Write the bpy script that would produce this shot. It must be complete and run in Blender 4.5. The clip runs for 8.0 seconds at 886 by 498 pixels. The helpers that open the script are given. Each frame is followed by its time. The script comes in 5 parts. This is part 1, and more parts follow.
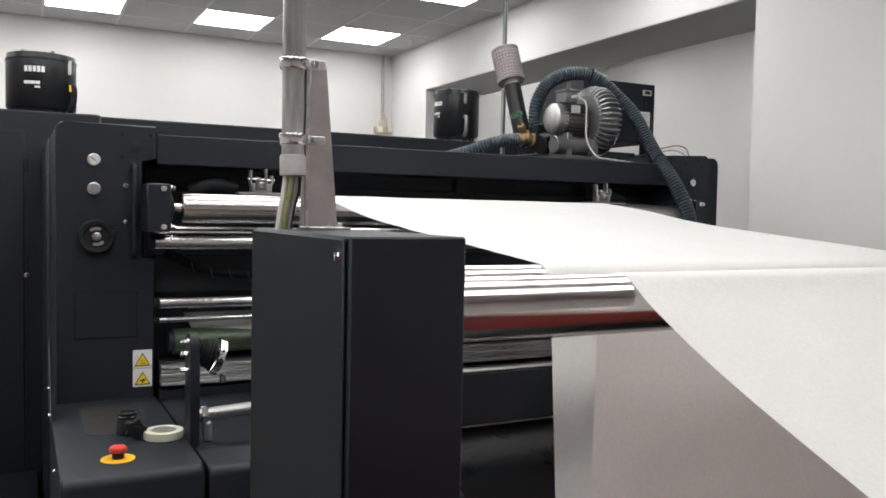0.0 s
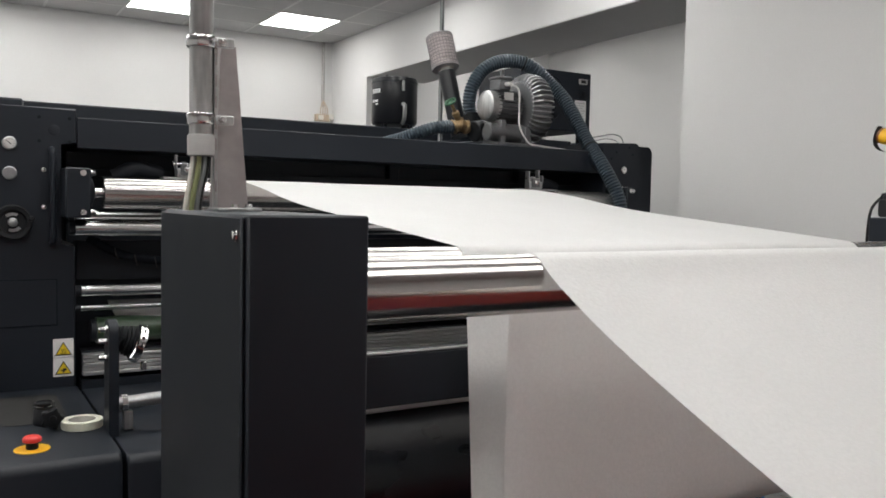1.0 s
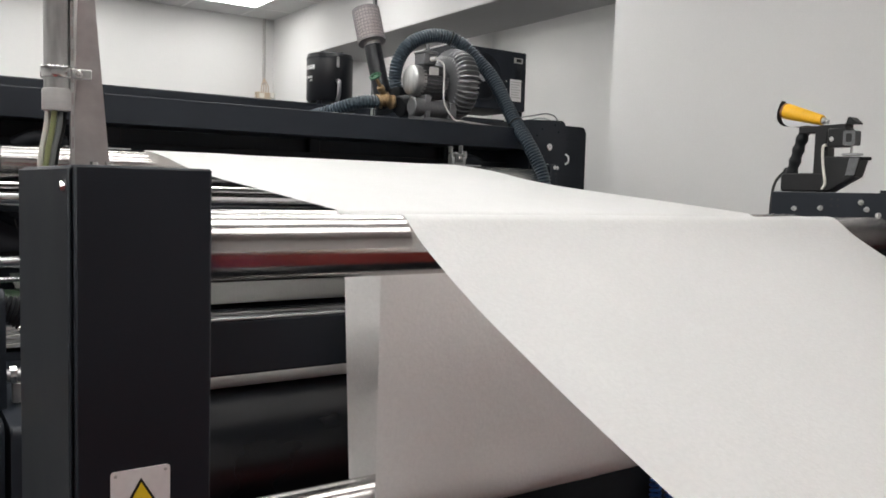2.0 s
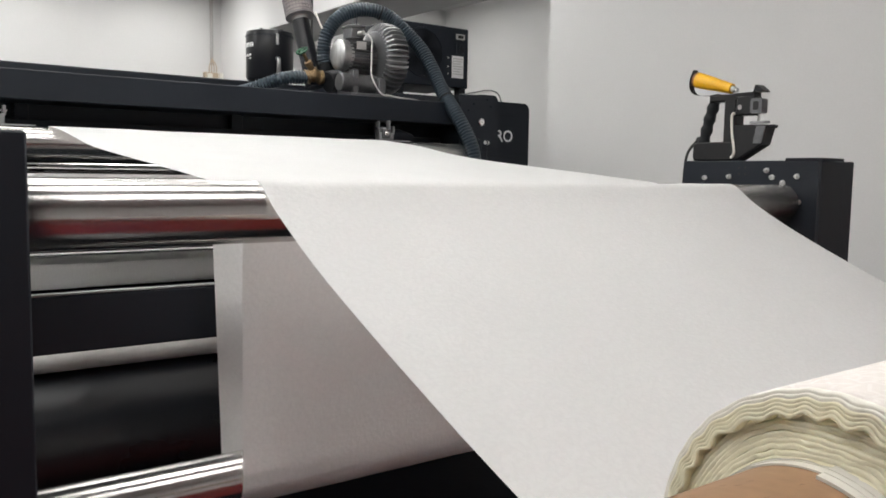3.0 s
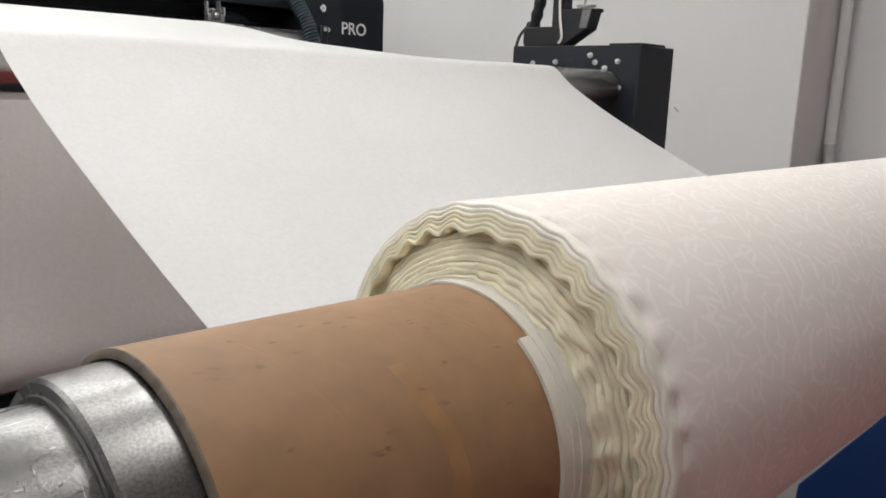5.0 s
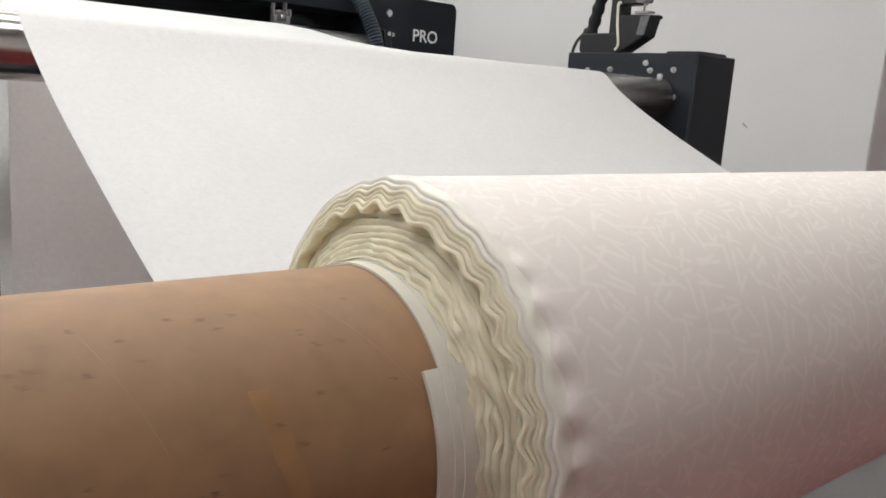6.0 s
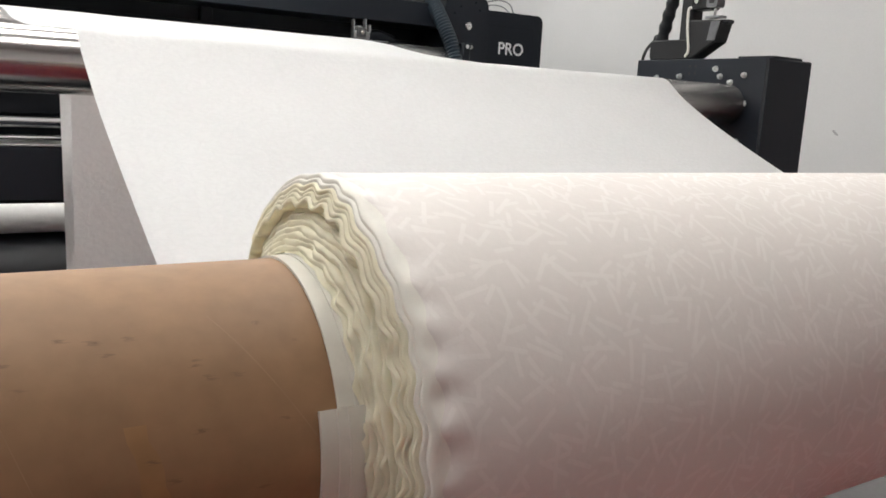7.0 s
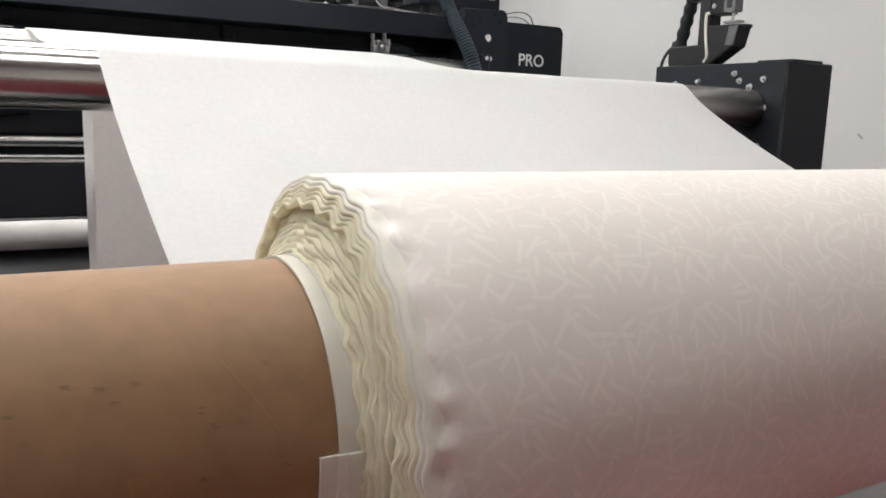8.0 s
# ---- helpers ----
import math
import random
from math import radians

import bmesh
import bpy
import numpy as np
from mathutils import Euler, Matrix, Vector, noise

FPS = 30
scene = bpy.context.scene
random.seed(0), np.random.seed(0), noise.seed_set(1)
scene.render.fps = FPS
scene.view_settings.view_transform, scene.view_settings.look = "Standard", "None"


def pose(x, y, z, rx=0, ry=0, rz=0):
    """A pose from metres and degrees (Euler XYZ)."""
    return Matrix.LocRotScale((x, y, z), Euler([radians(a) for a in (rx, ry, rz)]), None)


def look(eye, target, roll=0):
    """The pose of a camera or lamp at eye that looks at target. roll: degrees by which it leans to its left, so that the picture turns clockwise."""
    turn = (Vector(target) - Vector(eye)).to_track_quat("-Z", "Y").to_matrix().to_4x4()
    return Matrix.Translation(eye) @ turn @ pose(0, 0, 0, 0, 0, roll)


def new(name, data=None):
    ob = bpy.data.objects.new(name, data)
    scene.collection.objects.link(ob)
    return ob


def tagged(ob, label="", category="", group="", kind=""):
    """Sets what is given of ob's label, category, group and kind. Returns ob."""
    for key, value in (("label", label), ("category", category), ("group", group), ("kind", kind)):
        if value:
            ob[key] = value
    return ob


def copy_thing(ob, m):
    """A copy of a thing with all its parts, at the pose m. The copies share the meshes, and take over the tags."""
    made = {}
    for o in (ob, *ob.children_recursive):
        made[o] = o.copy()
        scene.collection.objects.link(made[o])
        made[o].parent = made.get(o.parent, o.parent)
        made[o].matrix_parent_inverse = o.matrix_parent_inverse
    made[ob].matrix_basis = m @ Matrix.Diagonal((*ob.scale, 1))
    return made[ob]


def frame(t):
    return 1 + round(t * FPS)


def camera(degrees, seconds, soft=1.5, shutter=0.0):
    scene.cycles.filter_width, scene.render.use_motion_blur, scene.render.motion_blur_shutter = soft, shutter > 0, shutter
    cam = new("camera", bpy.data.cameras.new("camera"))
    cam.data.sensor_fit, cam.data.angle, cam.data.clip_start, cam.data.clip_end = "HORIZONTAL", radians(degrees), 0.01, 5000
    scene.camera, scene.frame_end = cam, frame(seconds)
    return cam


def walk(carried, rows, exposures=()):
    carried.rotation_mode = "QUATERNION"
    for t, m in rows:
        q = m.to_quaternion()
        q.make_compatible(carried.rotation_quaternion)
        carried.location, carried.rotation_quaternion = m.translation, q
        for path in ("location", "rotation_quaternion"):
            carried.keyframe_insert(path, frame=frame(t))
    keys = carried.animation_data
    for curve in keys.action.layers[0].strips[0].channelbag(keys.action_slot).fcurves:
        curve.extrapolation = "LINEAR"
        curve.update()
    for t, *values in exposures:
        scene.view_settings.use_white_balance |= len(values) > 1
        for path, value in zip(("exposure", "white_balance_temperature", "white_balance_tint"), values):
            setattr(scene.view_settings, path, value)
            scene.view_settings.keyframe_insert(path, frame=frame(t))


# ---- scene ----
cam = camera(57.1, 8.0, soft=1.7)
PATH = [
    (0, (-1.5648, -0.9968, 1.4136), (-0.8304, 0.4224, 1.3424), 1.1),
    (0.5, (-1.5424, -1.0112, 1.4064), (-0.7768, 0.3912, 1.3280), 0.8),
    (1, (-1.5104, -1.0280, 1.3992), (-0.6864, 0.3408, 1.3104), 1.1),
    (1.5, (-1.4528, -1.0552, 1.3792), (-0.5848, 0.2848, 1.2736), 1.5),
    (3, (-1.2000, -1.1752, 1.3336), (-0.2616, 0.1120, 1.1848), 0.9),
    (3.5, (-1.1384, -1.1976, 1.3176), (-0.1640, 0.0576, 1.1280), 0.9),
    (4, (-1.0992, -1.2080, 1.2968), (-0.0752, -0.0008, 1.0664), 1.8),
    (4.5, (-1.0592, -1.2176, 1.2768), (0.0112, -0.0600, 1.0048), 2.5),
    (5, (-1.0344, -1.2264, 1.2584), (0.0736, -0.1152, 0.9424), 2.2),
    (6.5, (-0.8832, -1.2976, 1.2344), (0.0248, -0.0128, 0.9440), 4.2),
    (7, (-0.8520, -1.3304, 1.2336), (-0.0136, 0.0016, 0.9488), 3.1),
    (7.5, (-0.8416, -1.3392, 1.2272), (-0.0352, 0.0160, 0.9600), 2.5),
    (8, (-0.8408, -1.3432, 1.2256), (-0.0448, 0.0200, 0.9648), 1.9),
]
walk(cam, [(t, look(eye, target, roll)) for t, eye, target, roll in PATH], [(0, 0.26), (0.5, 0.15), (1.0, 0.04), (1.5, 0.20), (3.5, 0.13), (5.0, 0.26), (6.5, 0.34), (8.0, 0.40)])

# The plan below is drawn in units of 0.80 m, with its zero 0.275 units over the floor;
# to_metres() at the end of the file turns everything into metres.
UNIT, LIFT = 0.80, 0.275
FLOOR = -LIFT

# ---------------------------------------------------------------- world
world = bpy.data.worlds.new("world")
world.use_nodes = True
world.node_tree.nodes["Background"].inputs[0].default_value = (0.9, 0.95, 1.0, 1)
world.node_tree.nodes["Background"].inputs[1].default_value = 0.05
scene.world = world
LAMP_STRENGTH = 10.2


# ---------------------------------------------------------------- materials
def material(name, base, rough=0.5, metal=0.0, grain=40.0, spread=0.08, bump=0.1, rough_spread=0.1, stretch=(1, 1, 1), stain=3.0, stain_spread=0.06, spec=0.5):
    m = bpy.data.materials.new(name)
    m.use_nodes = True
    n, l = m.node_tree.nodes, m.node_tree.links
    b = n["Principled BSDF"]
    b.inputs["Metallic"].default_value = metal
    b.inputs["Specular IOR Level"].default_value = spec
    co = n.new("ShaderNodeTexCoord")
    mp = n.new("ShaderNodeMapping")
    mp.inputs["Scale"].default_value = stretch
    l.new(co.outputs["Object"], mp.inputs[0])
    fine, wide = n.new("ShaderNodeTexNoise"), n.new("ShaderNodeTexNoise")
    fine.inputs["Scale"].default_value, fine.inputs["Detail"].default_value = grain, 5
    wide.inputs["Scale"].default_value, wide.inputs["Detail"].default_value = stain, 4
    l.new(mp.outputs[0], fine.inputs[0])
    l.new(co.outputs["Object"], wide.inputs[0])
    col = (*base, 1)

    def vary(source, amount, below):
        mix = n.new("ShaderNodeMix")
        mix.data_type, mix.blend_type = "RGBA", "MULTIPLY"
        ramp = n.new("ShaderNodeValToRGB")
        ramp.color_ramp.elements[0].position, ramp.color_ramp.elements[1].position = 0.3, 0.7
        lo, hi = 1 - amount, 1 + amount
        ramp.color_ramp.elements[0].color, ramp.color_ramp.elements[1].color = (lo, lo, lo, 1), (hi, hi, hi, 1)
        l.new(source.outputs["Fac"], ramp.inputs[0])
        mix.inputs[0].default_value = 1
        if below is None:
            mix.inputs[6].default_value = col
        else:
            l.new(below, mix.inputs[6])
        l.new(ramp.outputs[0], mix.inputs[7])
        return mix.outputs[2]

    c = vary(fine, spread, None)
    c = vary(wide, stain_spread, c)
    l.new(c, b.inputs["Base Color"])
    mr = n.new("ShaderNodeMapRange")
    mr.inputs[3].default_value, mr.inputs[4].default_value = max(0.02, rough - rough_spread), min(1, rough + rough_spread)
    l.new(wide.outputs["Fac"], mr.inputs[0])
    l.new(mr.outputs[0], b.inputs["Roughness"])
    if bump:
        bp = n.new("ShaderNodeBump")
        bp.inputs["Strength"].default_value, bp.inputs["Distance"].default_value = bump, 0.002
        l.new(fine.outputs["Fac"], bp.inputs["Height"])
        l.new(bp.outputs[0], b.inputs["Normal"])
    return m


def glow(name, colour, strength):
    m = bpy.data.materials.new(name)
    m.use_nodes = True
    b = m.node_tree.nodes["Principled BSDF"]
    b.inputs["Base Color"].default_value = (0.9, 0.9, 0.9, 1)
    b.inputs["Emission Color"].default_value = (*colour, 1)
    b.inputs["Emission Strength"].default_value = strength
    return m


WALL = material("wall_paint", (0.70, 0.695, 0.69), 0.75, grain=120, spread=0.015, bump=0.08, stain=0.9, stain_spread=0.03)
SOFFIT = material("soffit_grey", (0.41, 0.41, 0.41), 0.8, grain=120, spread=0.02, bump=0.05, stain=0.8)
# For unseen surfaces that throw red light on roll and rollers.
RED_BOUNCE = material("red_bounce_paint", (0.29, 0.034, 0.025), 0.55, grain=100, spread=0.03, bump=0.05)
TILE = material("ceiling_tile", (0.5, 0.5, 0.5), 0.9, grain=260, spread=0.05, bump=0.2, stain=2)
TILE_BAR = material("ceiling_bar", (0.62, 0.62, 0.61), 0.6, bump=0)
CONCRETE = material("floor_resin", (0.30, 0.295, 0.29), 0.35, grain=60, spread=0.04, bump=0.05, stain=1.2, stain_spread=0.08)
BLACK = material("black_powder_coat", (0.0102, 0.0134, 0.0195), 0.5, grain=900, spread=0.12, bump=0.12, stain=4, stain_spread=0.14, rough_spread=0.08, spec=0.3)
BLACK_DEEP = material("black_steel", (0.0135, 0.0155, 0.020), 0.55, grain=300, spread=0.1, bump=0.05, spec=0.22)
RUBBER = material("black_rubber", (0.011, 0.012, 0.014), 0.6, grain=300, spread=0.15, bump=0.1, spec=0.25)
BLANKET = material("black_blanket", (0.007, 0.0085, 0.012), 0.3, grain=200, spread=0.1, bump=0.03, stain=2)
STEEL = material("turned_steel", (0.54, 0.525, 0.51), 0.17, 1.0, grain=30, spread=0.04, bump=0.0, stretch=(10, 0.3, 0.3), rough_spread=0.05, stain=5, stain_spread=0.05)


def turned(m, amount, rough):
    """Fine turning grooves round the axis, which draw reflections out along the roller."""
    n, l = m.node_tree.nodes, m.node_tree.links
    b = n["Principled BSDF"]
    tan = n.new("ShaderNodeTangent")
    tan.direction_type, tan.axis = "RADIAL", "X"
    l.new(tan.outputs[0], b.inputs["Tangent"])
    b.inputs["Anisotropic"].default_value = amount
    b.inputs["Anisotropic Rotation"].default_value = 0.25
    for k in list(b.inputs["Roughness"].links):
        l.remove(k)
    b.inputs["Roughness"].default_value = rough


turned(STEEL, 0.9, 0.25)
CHROME = material("chrome", (0.7, 0.7, 0.7), 0.16, 1.0, grain=60, spread=0.04, bump=0.02)
GALV = material("galvanised_steel", (0.50, 0.505, 0.50), 0.36, 1.0, grain=45, spread=0.18, bump=0.05, stain=12, stain_spread=0.2, rough_spread=0.14, stretch=(2, 2, 0.25))
BRACKET = material("dull_bracket_steel", (0.40, 0.365, 0.36), 0.5, 0.7, grain=20, spread=0.15, bump=0.05, stain=7, stain_spread=0.15)
SHAFT = material("worn_zinc_shaft", (0.215, 0.212, 0.208), 0.29, 1.0, grain=700, spread=0.25, bump=0.05, stain=24, stain_spread=0.2, rough_spread=0.1)
GREASE = material("grease_in_joint", (0.03, 0.03, 0.028), 0.6, grain=200, spread=0.3, bump=0.3, stain=40, stain_spread=0.3)
ALU = material("cast_aluminium", (0.36, 0.365, 0.37), 0.36, 0.85, grain=150, spread=0.1, bump=0.15, stain=8)
CAST = material("dull_cast_aluminium", (0.15, 0.152, 0.158), 0.42, 0.6, grain=150, spread=0.14, bump=0.2, stain=8, stain_spread=0.15)
ALU_BAR = material("aluminium_profile", (0.6, 0.6, 0.6), 0.35, 0.9, grain=30, spread=0.06, bump=0.02, stretch=(0.2, 8, 8))
GREEN = material("green_roller", (0.035, 0.06, 0.035), 0.3, grain=80, spread=0.1, bump=0.02)
HOSE = material("blue_grey_hose", (0.042, 0.059, 0.076), 0.42, grain=60, spread=0.12, bump=0.08)
BRASS = material("brass", (0.27, 0.185, 0.10), 0.5, 0.7, grain=90, spread=0.2, bump=0.15, stain=20, stain_spread=0.2)
VALVE_GREEN = material("green_handwheel", (0.02, 0.1, 0.045), 0.4, grain=80, bump=0.05)
MESH_GREY = material("grey_mesh", (0.30, 0.28, 0.285), 0.5, 0.3, grain=150, spread=0.15, bump=0.1)
LINEN = material("filter_linen", (0.5, 0.44, 0.43), 0.8, grain=150, spread=0.15, bump=0.2)
PLASTIC_W = material("white_plastic", (0.7, 0.68, 0.62), 0.45, grain=100, spread=0.03, bump=0.02)
PLASTIC_G = material("grey_plastic", (0.42, 0.41, 0.4), 0.45, grain=100, spread=0.04, bump=0.02)
BEIGE = material("beige_plastic", (0.5, 0.4, 0.3), 0.5, grain=100, spread=0.06, bump=0.02)
RED = material("red_plastic", (0.6, 0.035, 0.03), 0.35, grain=100, spread=0.04, bump=0.02)
YELLOW = material("yellow_plastic", (0.75, 0.4, 0.01), 0.4, grain=100, spread=0.05, bump=0.02)
LABEL_Y = material("label_yellow", (0.78, 0.56, 0.02), 0.5, grain=100, spread=0.03, bump=0)
LABEL_W = material("label_white", (0.75, 0.74, 0.74), 0.5, grain=100, spread=0.03, bump=0)
BLACK_GLOSS = material("black_enamel", (0.010, 0.011, 0.014), 0.32, grain=200, spread=0.1, bump=0.02, spec=0.35)
INK = material("label_ink", (0.01, 0.01, 0.01), 0.6, bump=0)
WHITE_INK = material("white_print", (0.85, 0.85, 0.85), 0.5, bump=0)
TAPE = material("masking_tape", (0.6, 0.6, 0.5), 0.6, grain=150, spread=0.05, bump=0.1)
DIAL = material("dial_card", (0.55, 0.54, 0.52), 0.5, grain=200, spread=0.05, bump=0)
GLASS_DARK = material("dark_glass", (0.02, 0.018, 0.016), 0.12, bump=0)
BLUE = material("blue_paint", (0.015, 0.055, 0.19), 0.4, grain=300, spread=0.08, bump=0.08)
BLUE_CABLE = material("blue_cable", (0.02, 0.12, 0.45), 0.4, bump=0)
WIRE_G = material("green_yellow_wire", (0.27, 0.29, 0.14), 0.5, bump=0)
WIRE_K = material("grey_wire", (0.2, 0.21, 0.21), 0.5, bump=0)
LAMP = glow("lamp_diffuser", (0.998, 0.987, 0.96), LAMP_STRENGTH)
CARD = material("kraft_cardboard", (0.270, 0.153, 0.076), 0.62, grain=70, spread=0.08, bump=0.08, stain=11, stain_spread=0.13)
CORE_TAPE = material("clear_tape", (0.66, 0.64, 0.575), 0.3, grain=60, spread=0.06, bump=0.1)
CREAM = material("cream_fabric_edge", (0.95, 0.905, 0.715), 0.7, grain=160, spread=0.05, bump=0.2, stain=30, stain_spread=0.07)
SELVEDGE = material("white_selvedge", (0.90, 0.875, 0.79), 0.45, grain=160, spread=0.03, bump=0.12, stain=25, stain_spread=0.04)
CORE_RIM = material("dirty_board_edge", (0.13, 0.105, 0.08), 0.8, grain=120, spread=0.25, bump=0.4, stain=30, stain_spread=0.3)
CLOTH = material("white_cloth", (0.72, 0.71, 0.69), 0.8, grain=60, spread=0.04, bump=0.3, stain=10, stain_spread=0.05)
SCRATCH = material("scratch_pale", (0.285, 0.168, 0.09), 0.6, grain=80, spread=0.1, bump=0)
MATT_BLACK = material("matt_black_cover", (0.014, 0.016, 0.020), 0.9, grain=200, spread=0.2, bump=0.1, rough_spread=0.04, spec=0.02)
CONTACT = material("scuff_brown", (0.185, 0.108, 0.058), 0.7, grain=120, spread=0.2, bump=0)
ORANGE_TAPE = material("orange_stain", (0.297, 0.161, 0.067), 0.5, grain=40, spread=0.15, bump=0)


def roll_fabric(name, base, rod_colour, share, dull, shiny, grain=220, spread=0.015, bump=0.1):
    """White fabric with small raised rods strewn in all directions."""
    m = material(name, base, 0.55, grain=grain, spread=spread, bump=bump, stain=5, stain_spread=0.02)
    n, l = m.node_tree.nodes, m.node_tree.links
    b = n["Principled BSDF"]
    co = n.new("ShaderNodeTexCoord")

    def rods(scale, off, half_len, half_wide):
        mp = n.new("ShaderNodeMapping")
        mp.inputs["Location"].default_value = off
        l.new(co.outputs["UV"], mp.inputs[0])
        vo = n.new("ShaderNodeTexVoronoi")
        vo.voronoi_dimensions = "2D"
        vo.inputs["Scale"].default_value = scale
        vo.inputs["Randomness"].default_value = 0.8
        l.new(mp.outputs[0], vo.inputs["Vector"])
        sub = n.new("ShaderNodeVectorMath")
        sub.operation = "SUBTRACT"
        l.new(mp.outputs[0], sub.inputs[0])
        l.new(vo.outputs["Position"], sub.inputs[1])
        sep = n.new("ShaderNodeSeparateColor")
        l.new(vo.outputs["Color"], sep.inputs[0])
        ang = n.new("ShaderNodeMath")
        ang.operation = "MULTIPLY"
        ang.inputs[1].default_value = 6.283
        l.new(sep.outputs[0], ang.inputs[0])
        rot = n.new("ShaderNodeVectorRotate")
        rot.rotation_type = "Z_AXIS"
        l.new(sub.outputs[0], rot.inputs["Vector"])
        l.new(ang.outputs[0], rot.inputs["Angle"])
        xyz = n.new("ShaderNodeSeparateXYZ")
        l.new(rot.outputs[0], xyz.inputs[0])

        def inside(socket, half, edge):
            ab = n.new("ShaderNodeMath")
            ab.operation = "ABSOLUTE"
            l.new(socket, ab.inputs[0])
            mr = n.new("ShaderNodeMapRange")
            mr.inputs[1].default_value, mr.inputs[2].default_value = half, half - edge
            l.new(ab.outputs[0], mr.inputs[0])
            return mr.outputs[0]
        mul = n.new("ShaderNodeMath")
        mul.operation = "MULTIPLY"
        l.new(inside(xyz.outputs[0], half_len, 0.0016), mul.inputs[0])
        l.new(inside(xyz.outputs[1], half_wide, 0.0006), mul.inputs[1])
        return mul.outputs[0]

    seen = None
    for scale, off, half_len, half_wide in ((36, (0, 0, 0), 0.0122, 0.0020), (30, (0.31, 0.17, 0), 0.0150, 0.0020), (42, (0.73, 0.41, 0), 0.0090, 0.0020)):
        layer = rods(scale, off, half_len, half_wide)
        if seen is None:
            seen = layer
            continue
        mx = n.new("ShaderNodeMath")
        mx.operation = "MAXIMUM"
        l.new(seen, mx.inputs[0])
        l.new(layer, mx.inputs[1])
        seen = mx.outputs[0]
    old = b.inputs["Base Color"].links[0].from_socket
    mix = n.new("ShaderNodeMix")
    mix.data_type = "RGBA"
    fade = n.new("ShaderNodeMath")
    fade.operation = "MULTIPLY"
    fade.inputs[1].default_value = share
    l.new(mx.outputs[0], fade.inputs[0])
    l.new(fade.outputs[0], mix.inputs[0])
    l.new(old, mix.inputs[6])
    mix.inputs[7].default_value = (*rod_colour, 1)
    l.new(mix.outputs[2], b.inputs["Base Color"])
    sheen = n.new("ShaderNodeMapRange")
    sheen.inputs[3].default_value, sheen.inputs[4].default_value = dull, shiny
    l.new(mx.outputs[0], sheen.inputs[0])
    l.new(sheen.outputs[0], b.inputs["Roughness"])
    bp = n.new("ShaderNodeBump")
    bp.inputs["Strength"].default_value, bp.inputs["Distance"].default_value = 0.06, 0.0006
    l.new(mx.outputs[0], bp.inputs["Height"])
    l.new(b.inputs["Normal"].links[0].from_socket, bp.inputs["Normal"])
    l.new(bp.outputs[0], b.inputs["Normal"])
    return m


def thin(m, share, colour):
    """Thin cloth: part of the light passes through it."""
    n, l = m.node_tree.nodes, m.node_tree.links
    tr, mix = n.new("ShaderNodeBsdfTranslucent"), n.new("ShaderNodeMixShader")
    tr.inputs[0].default_value = (*colour, 1)
    mix.inputs[0].default_value = share
    l.new(n["Principled BSDF"].outputs[0], mix.inputs[1])
    l.new(tr.outputs[0], mix.inputs[2])
    l.new(mix.outputs[0], n["Material Output"].inputs[0])
    return m


WEB = roll_fabric("white_web_fabric", (0.89, 0.892, 0.885), (0.80, 0.80, 0.80), 0.32, 0.75, 0.6, 130, 0.035, 0.5)
thin(WEB, 0.38, (0.90, 0.87, 0.85))


# ---------------------------------------------------------------- shape helpers
def thing(name, label, category="", group="", kind="", at=(0, 0, 0)):
    ob = new(name)
    ob.location = at
    ob.empty_display_size = 0.1
    return tagged(ob, label, category, group, kind)


def finish(bm, me, sharp=0.7):
    bmesh.ops.recalc_face_normals(bm, faces=bm.faces)
    for f in bm.faces:
        f.smooth = True
    for e in bm.edges:
        e.smooth = len(e.link_faces) == 2 and e.calc_face_angle(0) < sharp
    bm.to_mesh(me)
    bm.free()


def part(name, bm, mat, parent=None, label="", sharp=0.7, kind=""):
    me = bpy.data.meshes.new(name)
    finish(bm, me, sharp)
    for m in mat if isinstance(mat, (list, tuple)) else [mat]:
        me.materials.append(m)
    ob = new(name, me)
    if parent is not None:
        ob.parent = parent
    return tagged(ob, label, kind=kind)


def box(x0, x1, y0, y1, z0, z1, bev=0.0, bm=None, seg=1):
    bm = bm or bmesh.new()
    r = bmesh.ops.create_cube(bm, size=1)
    for v in r["verts"]:
        v.co = ((x0 + x1) / 2 + v.co.x * (x1 - x0), (y0 + y1) / 2 + v.co.y * (y1 - y0), (z0 + z1) / 2 + v.co.z * (z1 - z0))
    if bev:
        es = list({e for v in r["verts"] for e in v.link_edges})
        bmesh.ops.bevel(bm, geom=es, offset=bev, segments=seg, affect="EDGES", profile=0.5)
    return bm


def prism(poly, axis, a, b, bm=None, bev=0.0):
    """A flat outline, drawn in the two other axes in order, pulled from a to b along the axis."""
    bm = bm or bmesh.new()

    def at(u, v, w):
        return {"x": (w, u, v), "y": (u, w, v), "z": (u, v, w)}[axis]
    lo = [bm.verts.new(at(u, v, a)) for u, v in poly]
    hi = [bm.verts.new(at(u, v, b)) for u, v in poly]
    f0, f1 = bm.faces.new(lo), bm.faces.new(hi[::-1])
    for i in range(len(poly)):
        j = (i + 1) % len(poly)
        bm.faces.new((lo[i], hi[i], hi[j], lo[j]))
    if bev:
        bmesh.ops.bevel(bm, geom=list({*f0.edges, *f1.edges}), offset=bev, segments=1, affect="EDGES", profile=0.5)
    return bm


def rounded(u0, u1, v0, v1, r, n=6):
    pts = []
    for cu, cv, a in ((u1 - r, v0 + r, -90), (u1 - r, v1 - r, 0), (u0 + r, v1 - r, 90), (u0 + r, v0 + r, 180)):
        for k in range(n + 1):
            t = radians(a + 90 * k / n)
            pts.append((cu + r * math.cos(t), cv + r * math.sin(t)))
    return pts


